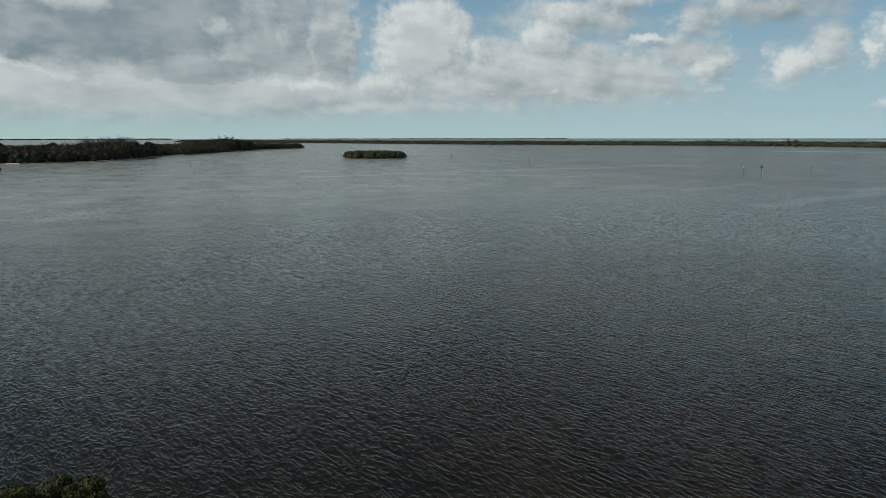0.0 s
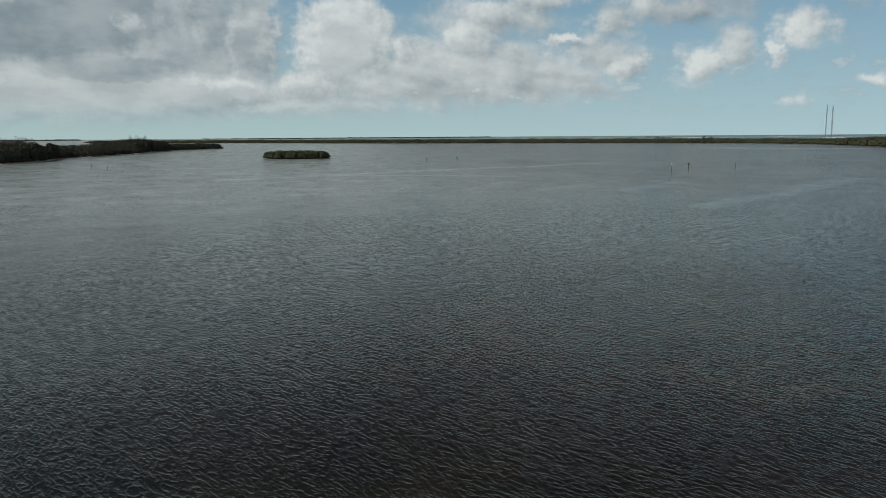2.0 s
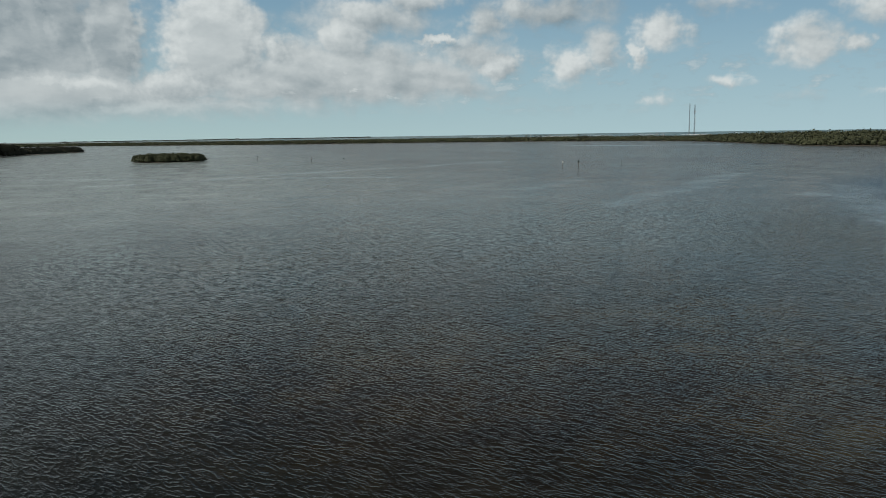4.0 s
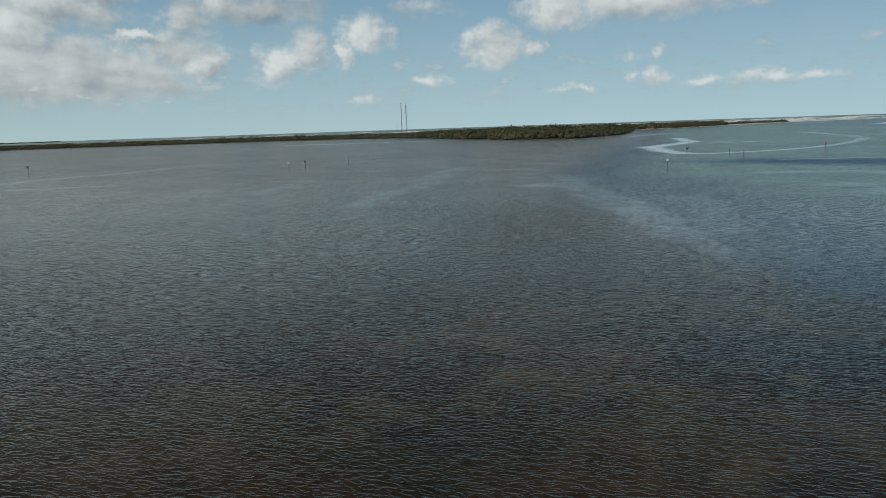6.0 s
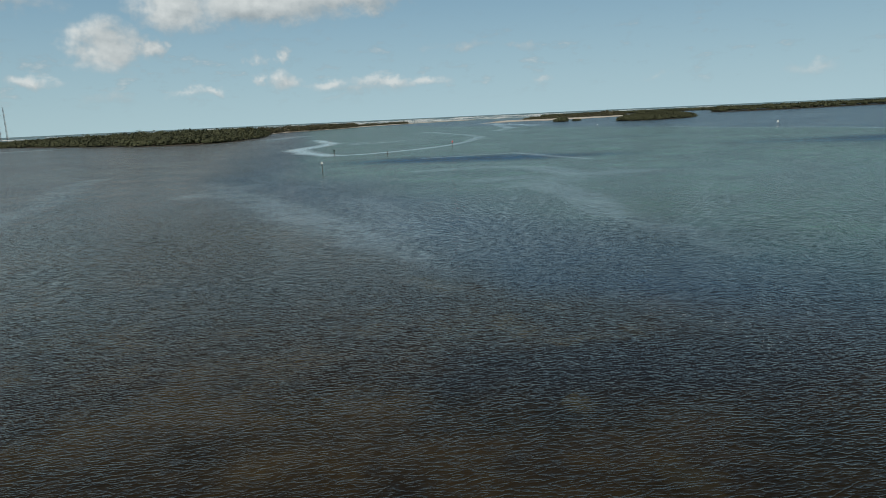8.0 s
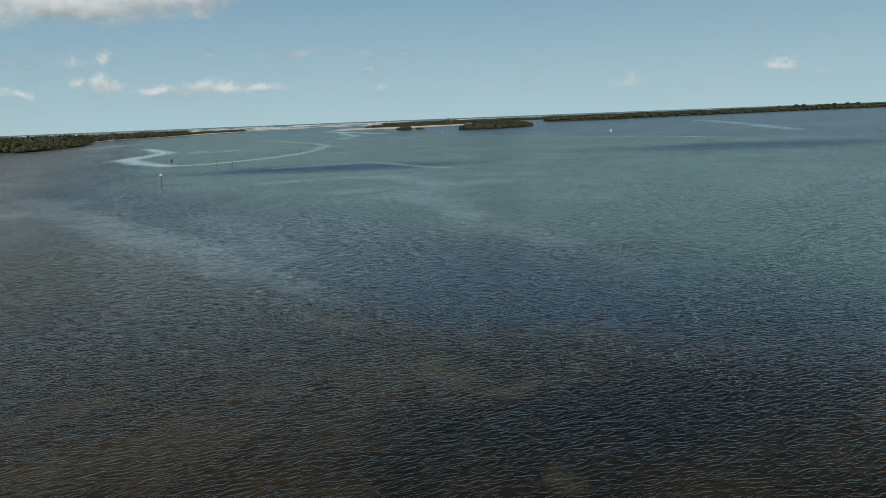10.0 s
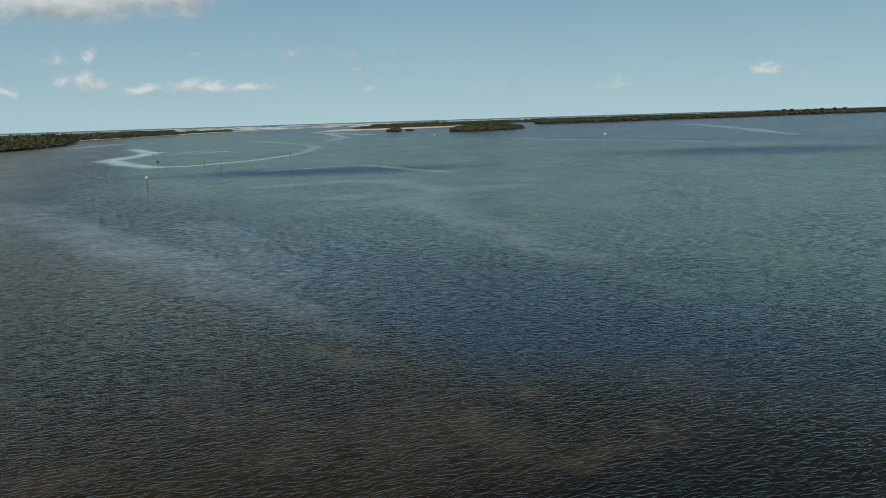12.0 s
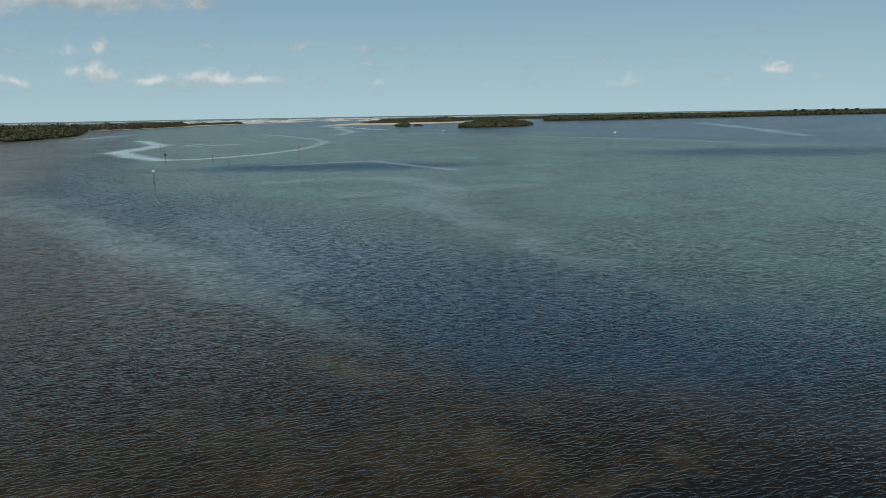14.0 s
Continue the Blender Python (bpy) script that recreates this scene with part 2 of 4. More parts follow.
DEADWOOD = plain("bleached_wood", (0.36, 0.33, 0.29), 0.85, grime=0.4)
PILE = plain("treated_timber", (0.12, 0.10, 0.08), 0.85, grime=0.5)
WHITE = plain("white_paint", (0.80, 0.80, 0.78), 0.5, grime=0.15)
BLACK = plain("dark_green_paint", (0.03, 0.05, 0.04), 0.5)
RED = plain("red_paint", (0.62, 0.06, 0.06), 0.5, grime=0.2)
STEEL = plain("galvanised_steel", (0.42, 0.43, 0.44), 0.5, 0.3, grime=0.25)
MAST = plain("weathered_mast_steel", (0.20, 0.20, 0.21), 0.6, 0.2, grime=0.3)
CONCRETE = plain("pale_concrete", (0.55, 0.54, 0.50), 0.8, grime=0.2)
GLASSY = plain("dark_window", (0.05, 0.06, 0.07), 0.2)


def make_sand():
    m, k, p = material("sand", 0.95)
    at = k.add("ShaderNodeNewGeometry").outputs["Position"]
    wet = k.ramp(k.split(at)[2], 0.05, 0.5)
    grain = k.math("ADD", k.noise(at, 0.05, 5.0), k.noise(at, 0.6, 4.0))
    dry = k.mix(k.ramp(grain, 0.7, 1.3), (0.54, 0.50, 0.43), (0.70, 0.66, 0.58))
    k.plug(p.inputs["Base Color"], k.mix(wet, (0.27, 0.23, 0.18), dry))
    return m


def make_mud():
    m, k, p = material("marsh_soil", 0.9)
    at = k.add("ShaderNodeNewGeometry").outputs["Position"]
    grain = k.math("ADD", k.noise(at, 0.08, 5.0), k.noise(at, 0.9, 4.0))
    k.plug(p.inputs["Base Color"], k.mix(k.ramp(grain, 0.7, 1.3), (0.05, 0.042, 0.030), (0.13, 0.11, 0.08)))
    return m


SAND, MUD = make_sand(), make_mud()

# Seabed and ruffled blue bands: middle x, y, half length, half width, turn in degrees (clockwise from +y), strength.
DARK_BANDS = [(278, 168, 62, 22, 166, 0.9), (368, 0, 80, 40, 172, 0.75), (450, 140, 60, 10, 150, 0.3)]
SAND_PATCHES = [(45.5, 65.3, 1.3, 1.0, 40, 1.0), (73, 89, 5, 2.2, 35, 0.55), (60, 75, 4.5, 2.5, 60, 0.5), (67, 73.5, 2.0, 1.2, 60, 0.5),
                (61, 64.5, 2.5, 1.6, 70, 0.5), (56, 78, 4, 3, 30, 0.35), (30, 60, 3, 1.4, 60, 0.35), (38, 58, 3, 1.2, 60, 0.35), (6, 88, 9, 5, 50, 0.25),
                (58, 68, 6, 0.7, 150, 0.5)]
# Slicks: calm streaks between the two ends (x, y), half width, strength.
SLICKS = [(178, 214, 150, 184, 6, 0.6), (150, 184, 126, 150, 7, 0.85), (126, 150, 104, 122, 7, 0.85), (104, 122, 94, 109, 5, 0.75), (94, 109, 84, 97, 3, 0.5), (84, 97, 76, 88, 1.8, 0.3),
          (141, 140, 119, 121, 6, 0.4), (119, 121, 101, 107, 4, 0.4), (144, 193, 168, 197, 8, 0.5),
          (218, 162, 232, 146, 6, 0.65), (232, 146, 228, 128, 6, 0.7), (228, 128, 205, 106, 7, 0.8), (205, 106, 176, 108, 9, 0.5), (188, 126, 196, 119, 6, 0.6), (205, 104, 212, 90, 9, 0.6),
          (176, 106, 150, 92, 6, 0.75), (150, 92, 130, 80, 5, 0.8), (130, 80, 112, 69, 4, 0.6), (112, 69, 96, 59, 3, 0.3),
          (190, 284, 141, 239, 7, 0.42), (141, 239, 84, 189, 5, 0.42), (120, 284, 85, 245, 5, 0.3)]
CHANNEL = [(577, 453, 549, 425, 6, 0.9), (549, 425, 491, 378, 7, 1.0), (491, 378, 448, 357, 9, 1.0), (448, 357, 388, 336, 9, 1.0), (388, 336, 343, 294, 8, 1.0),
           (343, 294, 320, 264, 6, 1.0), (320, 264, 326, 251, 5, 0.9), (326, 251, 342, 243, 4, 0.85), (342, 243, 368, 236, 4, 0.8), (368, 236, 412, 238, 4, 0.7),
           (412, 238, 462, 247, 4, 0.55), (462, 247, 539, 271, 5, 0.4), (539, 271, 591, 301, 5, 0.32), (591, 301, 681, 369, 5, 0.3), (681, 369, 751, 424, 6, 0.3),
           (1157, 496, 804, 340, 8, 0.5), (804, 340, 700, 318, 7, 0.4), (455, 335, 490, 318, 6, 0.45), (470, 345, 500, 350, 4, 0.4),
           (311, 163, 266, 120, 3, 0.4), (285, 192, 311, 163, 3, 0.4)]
FAR_SLICKS = [(1094, -62, 851, -72, 14, 0.5), (851, -72, 566, -67, 10, 0.55), (640, 150, 470, -10, 4, 0.5), (60, 330, -120, 400, 6, 0.35),
              (-60, 330, 150, 470, 6, 0.4), (420, 900, 640, 700, 25, 0.6), (500, 600, 600, 560, 22, 0.6), (650, 560, 760, 600, 20, 0.5),
              (1240, 552, 900, 330, 10, 0.8)]


def make_water():
    m, k, p = material("bay_water", 0.2)
    at = k.add("ShaderNodeNewGeometry").outputs["Position"]
    flat = k.vmath("MULTIPLY", at, (1.0, 1.0, 0.0))
    sway = k.vmath("SUBTRACT", k.noise(flat, 0.018, 3.0, 0.55, True), (0.5, 0.5, 0.5))
    bent = k.vmath("ADD", flat, k.vmath("MULTIPLY", sway, (34.0, 34.0, 0.0)))
    small = k.vmath("SUBTRACT", k.noise(flat, 0.35, 5.0, 0.65, True), (0.5, 0.5, 0.5))
    near = k.vmath("ADD", flat, k.vmath("MULTIPLY", small, (6.0, 6.0, 0.0)))

    def spot(where, x, y, a, b, turn, strength, soft=0.25):
        s, c = math.sin(radians(turn)), math.cos(radians(turn))
        off = k.vmath("SUBTRACT", where, (x, y, 0.0))
        along = k.vmath("DOT_PRODUCT", off, (s / a, c / a, 0.0))
        across = k.vmath("DOT_PRODUCT", off, (c / b, -s / b, 0.0))
        r = k.vmath("LENGTH", k.joined(along, across))
        return k.ramp(r, soft, 1.3, strength, 0.0)

    def streak(where, x0, y0, x1, y1, half, strength):
        a, b = Vector((x0, y0, 0)), Vector((x1, y1, 0))
        run = b - a
        off = k.vmath("SUBTRACT", where, tuple(a))
        share = k.math("MULTIPLY", k.vmath("DOT_PRODUCT", off, tuple(run)), 1.0 / run.length_squared, clamp=True)
        foot = k.add("ShaderNodeVectorMath", operation="SCALE")
        foot.inputs[0].default_value = tuple(run)
        k.plug(foot.inputs["Scale"], share)
        r = k.vmath("DISTANCE", off, foot.outputs[0])
        return k.ramp(r, half * 0.3, half * 1.3, strength, 0.0)

    def most(masks):
        top = masks[0]
        for q in masks[1:]:
            top = k.math("MAXIMUM", top, q)
        return top

    bands = most([spot(bent, *row) for row in DARK_BANDS])
    bx, by, _ = k.split(bent)
    # the edge of the weedy flat, beyond which the bed drops to blue water and rises again to green shoals
    rise_a = k.math("MULTIPLY", k.math("MAXIMUM", k.math("SUBTRACT", by, 75.0), 0.0), 0.70)
    rise_b = k.math("MULTIPLY", k.math("MAXIMUM", k.math("SUBTRACT", by, 200.0), 0.0), 0.70)
    side = k.math("SUBTRACT", k.math("SUBTRACT", k.math("SUBTRACT", bx, 67.0), rise_a), rise_b)
    drop = k.ramp(k.math("DIVIDE", side, k.math("MULTIPLY_ADD", k.vmath("DISTANCE", flat, (67.0, 75.0, 0.0)), 0.014, 1.0)), -7.0, 9.0)
    shoal = k.ramp(k.math("MULTIPLY_ADD", k.math("MAXIMUM", k.math("SUBTRACT", 78.0, by), 0.0), 0.9, side), 24.0, 80.0)
    outer = k.ramp(k.math("SUBTRACT", bx, k.math("MULTIPLY_ADD", by, 1.1, 478.0)), -4.0, 14.0)
    pale = most([spot(near, *row) for row in SAND_PATCHES])
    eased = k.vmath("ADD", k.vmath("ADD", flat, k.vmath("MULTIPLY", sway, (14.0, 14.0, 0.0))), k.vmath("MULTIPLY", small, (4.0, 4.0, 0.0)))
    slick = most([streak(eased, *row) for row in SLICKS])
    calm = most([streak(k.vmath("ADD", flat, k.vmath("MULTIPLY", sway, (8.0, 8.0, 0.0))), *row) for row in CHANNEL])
    far_calm = most([streak(bent, *row) for row in FAR_SLICKS])
    x, y, _ = k.split(at)
    gulf = k.ramp(k.math("MULTIPLY_ADD", y, 0.75, x), 2050.0, 2600.0)
    mottle = k.noise(flat, 0.035, 5.0, 0.6)
    weed = k.noise(flat, 0.16, 5.0, 0.65)
    bed = k.mix(k.ramp(k.math("MULTIPLY_ADD", weed, 0.6, k.math("MULTIPLY", mottle, 0.6)), 0.45, 0.8), (0.0110, 0.0071, 0.0029), (0.040, 0.0272, 0.0102))
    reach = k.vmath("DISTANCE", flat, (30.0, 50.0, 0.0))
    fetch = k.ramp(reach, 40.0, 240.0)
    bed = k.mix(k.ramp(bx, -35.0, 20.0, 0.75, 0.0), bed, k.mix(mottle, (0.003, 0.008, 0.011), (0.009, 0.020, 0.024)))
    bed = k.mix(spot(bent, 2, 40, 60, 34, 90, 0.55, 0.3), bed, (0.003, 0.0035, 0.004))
    # low-sky reflection put into the water colour, paler away from the flat
    far_sheen = k.mix(k.ramp(bx, -60.0, 130.0), (0.275, 0.32, 0.305), (0.128, 0.132, 0.126))
    bed = k.mix(k.math("MULTIPLY", fetch, 0.75), bed, far_sheen)
    # more of the reflected sky painted into the open reach off the peninsula
    reach_sheen = k.math("MULTIPLY", k.ramp(bx, -15.0, -120.0, 0.0, 0.55), k.ramp(reach, 60.0, 160.0))
    bed = k.mix(reach_sheen, bed, (0.215, 0.255, 0.255))
    patchy = k.ramp(mottle, 0.3, 0.7, 0.75, 1.0)
    # green shoals, brightened further out for the same reflected sky
    beyond = k.mix(k.math("MULTIPLY", shoal, patchy), (0.006, 0.022, 0.050), k.mix(fetch, (0.034, 0.082, 0.060), (0.082, 0.160, 0.142)))
    beyond = k.mix(outer, beyond, (0.050, 0.098, 0.145))
    bed = k.mix(drop, bed, beyond)
    # a near-black blue patch where the flat drops off
    bed = k.mix(spot(near, 55, 60, 20, 9, 150, 0.8, 0.2), bed, (0.0035, 0.0050, 0.0095))
    # deeper blue bands, with the darker sky off ruffled water painted in
    bed = k.mix(bands, bed, (0.010, 0.055, 0.140))
    bed = k.mix(k.math("MULTIPLY", pale, 0.7), bed, (0.070, 0.060, 0.030))
    # bright sky sheen of the calm streaks and channel, painted into the colour
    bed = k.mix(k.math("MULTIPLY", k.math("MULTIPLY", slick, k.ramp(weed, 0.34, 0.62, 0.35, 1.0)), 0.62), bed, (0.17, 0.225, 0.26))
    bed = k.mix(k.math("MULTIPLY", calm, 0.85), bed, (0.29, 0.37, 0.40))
    bed = k.mix(gulf, bed, (0.075, 0.125, 0.115))
    # ripple grain painted into the water colour, standing for crest reflections of every size
    ripple_grain = k.noise(k.vmath("MULTIPLY", flat, (1.0, 1.0, 0.0)), 0.05, 10.0, 0.82)
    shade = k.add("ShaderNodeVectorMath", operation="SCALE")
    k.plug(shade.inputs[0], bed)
    k.plug(shade.inputs["Scale"], k.ramp(ripple_grain, 0.36, 0.64, 0.50, 1.50, False))
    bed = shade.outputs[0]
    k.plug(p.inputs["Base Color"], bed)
    p.inputs["IOR"].default_value = 1.333
    streaky = k.noise(k.vmath("MULTIPLY", flat, (0.5, 0.5, 0.0)), 0.22, 5.0, 0.65)
    still = k.math("MULTIPLY", k.math("MAXIMUM", k.math("MAXIMUM", slick, calm), far_calm), k.ramp(streaky, 0.3, 0.6, 0.45, 1.0))
    gust = k.noise(flat, 0.011, 4.0, 0.6)
    windy = k.math("MULTIPLY_ADD", fetch, 0.06, k.ramp(gust, 0.3, 0.7, 0.07, 0.12))
    windy = k.math("MULTIPLY", windy, k.ramp(ripple_grain, 0.36, 0.64, 0.75, 1.25, False))
    k.plug(p.inputs["Roughness"], k.math("MULTIPLY", windy, k.math("MULTIPLY_ADD", still, -0.55, 1.0)))
    # wind ripples: sharp short crests across the wind near the shelter, longer wave groups further out
    turn = k.add("ShaderNodeMapping", vector_type="TEXTURE")
    k.plug(turn.inputs["Vector"], flat)
    turn.inputs["Rotation"].default_value = (0, 0, radians(-WIND))
    wind = turn.outputs[0]
    glassy = k.math("MULTIPLY_ADD", k.math("MAXIMUM", calm, far_calm), -0.88, 1.0)
    calmed = k.math("MULTIPLY", glassy, k.math("MULTIPLY_ADD", slick, -0.42, 1.0))

    def tilts(stretch, scale, detail, rough):
        """Slopes along and across the wind, each about nought."""
        both = k.split(k.noise(k.vmath("MULTIPLY", wind, (stretch, 1.0, 0.0)), scale, detail, rough, True))
        return k.math("SUBTRACT", both[0], 0.5), k.math("SUBTRACT", both[1], 0.5)

    short = tilts(0.42, 1.7, 2.0, 0.6)
    groups = tilts(0.9, 0.95, 2.0, 0.65)
    rollers = tilts(0.7, 0.20, 3.0, 0.75)
    open_water = k.ramp(reach, 30.0, 120.0)
    a_roll = k.math("MULTIPLY", calmed, k.ramp(reach, 160.0, 420.0, 0.0, 0.75))
    a_short = k.math("MULTIPLY", calmed, k.math("MULTIPLY_ADD", bands, 0.7, k.math("ADD", k.ramp(reach, 30.0, 120.0, 0.15, SHORT_SLOPE), k.ramp(reach, 120.0, 420.0, 0.0, FAR_SLOPE))))
    a_group = k.math("MULTIPLY", calmed, k.math("MULTIPLY_ADD", open_water, GROUP_SLOPE - 0.12, 0.12))
    along, across = [k.math("MULTIPLY_ADD", a, a_short, k.math("MULTIPLY_ADD", b, a_group, k.math("MULTIPLY", c, a_roll)))
                     for a, b, c in zip(short, groups, rollers)]
    across = k.math("MULTIPLY", across, 0.55)
    ws, wc = math.sin(radians(WIND)), math.cos(radians(WIND))
    tilt = k.joined(k.math("MULTIPLY_ADD", along, ws, k.math("MULTIPLY", across, wc)),
                    k.math("MULTIPLY_ADD", along, wc, k.math("MULTIPLY", across, -ws)))
    normal = k.vmath("NORMALIZE", k.vmath("ADD", k.add("ShaderNodeNewGeometry").outputs["Normal"], tilt))

    def crests(stretch, scale, sharp):
        n = k.noise(k.vmath("MULTIPLY", wind, (stretch, 1.0, 0.0)), scale, 1.5, 0.5)
        ridge = k.math("SUBTRACT", 1.0, k.math("ABSOLUTE", k.math("MULTIPLY_ADD", n, 2.6, -1.3)), clamp=True)
        return k.math("POWER", ridge, sharp)

    lee = k.ramp(reach, 100.0, 260.0, 1.0, 0.0)
    height = k.math("MULTIPLY_ADD", crests(0.42, 2.2, 4.0), CREST, k.math("MULTIPLY", crests(0.5, 5.0, 2.0), CREST * 0.25))
    bump = k.add("ShaderNodeBump")
    bump.inputs["Distance"].default_value = 1.0
    k.plug(bump.inputs["Strength"], calmed)
    k.plug(bump.inputs["Height"], k.math("MULTIPLY", height, lee))
    k.plug(bump.inputs["Normal"], normal)
    k.plug(p.inputs["Normal"], bump.outputs[0])
    # facets of steep wind chop turn away from the low sky, so ruffled water shows more of its body colour
    body = k.add("ShaderNodeBsdfDiffuse")
    k.plug(body.inputs["Color"], bed)
    k.plug(body.inputs["Normal"], bump.outputs[0])
    blend = k.add("ShaderNodeMixShader")
    ruffled = k.math("MULTIPLY_ADD", bands, 0.30, k.ramp(reach, 60.0, 260.0, 0.05, 0.36))
    k.plug(blend.inputs[0], k.math("MULTIPLY", ruffled, glassy))
    k.plug(blend.inputs[1], p.outputs[0])
    k.plug(blend.inputs[2], body.outputs[0])
    sheet_out = [n for n in m.node_tree.nodes if n.type == "OUTPUT_MATERIAL"][0]
    k.plug(sheet_out.inputs["Surface"], blend.outputs[0])
    return m


SHORT_SLOPE, FAR_SLOPE, GROUP_SLOPE, CREST = 0.85, 1.0, 0.42, 0.030
WIND = 56.0                              # heading the ripples run along, degrees clockwise from +y
WATER = make_water()


# ---- water: one sheet, rippled where the camera passes, out to the horizon ----
def mesh_from(name, verts, quads, mat, smooth=True):
    """A mesh from arrays of corners and four-sided faces."""
    me = bpy.data.meshes.new(name)
    n, f = len(verts), len(quads)
    me.vertices.add(n)
    me.vertices.foreach_set("co", np.asarray(verts, dtype=np.float32).ravel())
    me.loops.add(f * 4)
    me.loops.foreach_set("vertex_index", np.asarray(quads, dtype=np.int32).ravel())
    me.polygons.add(f)
    me.polygons.foreach_set("loop_start", np.arange(0, f * 4, 4, dtype=np.int32))
    me.polygons.foreach_set("use_smooth", np.full(f, smooth))
    me.update(calc_edges=True)
    me.materials.append(mat)
    return me


def sea_level(radius):
    """The sheet ends short of the true horizon; its far rim is raised to stand at the same height of eye."""
    return max(0.0, radius - 2400.0) * 0.0024


def water_sheet():
    rng = np.random.default_rng(3)
    u = np.arange(-25.0, 125.01, 0.16)
    v = np.arange(-105.0, 70.01, 0.38)
    U, V = np.meshgrid(u, v, indexing="ij")
    s, c = math.sin(radians(WIND)), math.cos(radians(WIND))
    X, Y = U * s + V * c, U * c - V * s
    edge = np.minimum(np.minimum(U - u[0], u[-1] - U), np.minimum(V - v[0], v[-1] - V))
    fade = np.clip(edge / 35.0, 0, 1)
    Z, DX, DY = np.zeros_like(X), np.zeros_like(X), np.zeros_like(X)
    for _ in range(64):
        length = float(np.exp(rng.uniform(math.log(0.5), math.log(1.25))))
        heading = radians(WIND + rng.normal(0, 24))
        slope = 0.0065
        kx, ky = math.sin(heading) * math.tau / length, math.cos(heading) * math.tau / length
        phase = kx * X + ky * Y + rng.uniform(0, math.tau)
        a = slope * length / math.tau
        Z += a * np.sin(phase)
        DX += a * math.sin(heading) * np.cos(phase)
        DY += a * math.cos(heading) * np.cos(phase)
    X, Y, Z = X + 1.7 * DX * fade, Y + 1.7 * DY * fade, Z * fade
    nu, nv = len(u), len(v)
    verts = np.stack([X.ravel(), Y.ravel(), Z.ravel()], 1)
    i = np.arange(nu * nv).reshape(nu, nv)
    quads = np.stack([i[:-1, :-1], i[:-1, 1:], i[1:, 1:], i[1:, :-1]], -1).reshape(-1, 4)
    rim = np.concatenate([i[0, :], i[1:, -1], i[-1, -2::-1], i[-2:0:-1, 0]])
    middle = np.array([55.0, 65.0])
    out = verts[rim, :2] - middle
    out /= np.linalg.norm(out, axis=1)[:, None]
    last, sheets, faces = rim, [verts], [quads]
    for radius in (210.0, 500.0, 1500.0, 2400.0, 4880.0):
        ring = np.zeros((len(rim), 3))
        ring[:, :2] = middle + out * radius
        ring[:, 2] = sea_level(radius)
        index = sum(len(q) for q in sheets) + np.arange(len(rim))
        sheets.append(ring)
        faces.append(np.stack([last, index, np.roll(index, -1), np.roll(last, -1)], 1))
        last = index
    me = mesh_from("water", np.concatenate(sheets), np.concatenate(faces), WATER)
    bm = bmesh.new()
    bm.from_mesh(me)
    if sum(f.normal.z for f in list(bm.faces)[:50]) < 0:
        bmesh.ops.reverse_faces(bm, faces=bm.faces[:])
        bm.to_mesh(me)
    bm.free()
    return tagged(new("water", me), "dark rippled bay water with green shoals and calm streaks", "water", kind="structure")


water_sheet()


# ---- land ----
def outline(points, step=18.0, wobble=6.0, seed=0):
    """A closed shore through the given corners, rounded and roughened."""
    n, out = len(points), []
    for i in range(n):
        a, b, c, d = (Vector((*points[(i + j) % n], 0)) for j in (-1, 0, 1, 2))
        m = max(2, int((c - b).length / step))
        for j in range(m):
            t = j / m
            q = 0.5 * ((2 * b) + (c - a) * t + (2 * a - 5 * b + 4 * c - d) * t * t + (3 * b - a - 3 * c + d) * t ** 3)
            w = noise.noise_vector(Vector((q.x / 40, q.y / 40, seed))) * wobble
            out.append((q.x + w.x, q.y + w.y))
    return np.array(out)


def inside(poly, pts):
    """Which points lie within a closed outline."""
    x, y = pts[:, 0], pts[:, 1]
    hit = np.zeros(len(pts), bool)
    for (x0, y0), (x1, y1) in zip(poly, np.roll(poly, -1, axis=0)):
        if y0 != y1:
            hit ^= ((y0 > y) != (y1 > y)) & (x < (x1 - x0) * (y - y0) / (y1 - y0) + x0)
    return hit


def shore_distance(poly, pts):
    best = np.full(len(pts), 1e9)
    for a, b in zip(poly, np.roll(poly, -1, axis=0)):
        run = b - a
        t = np.clip(((pts - a) @ run) / max(1e-9, run @ run), 0, 1)
        best = np.minimum(best, np.hypot(*(pts - a - t[:, None] * run).T))
    return best


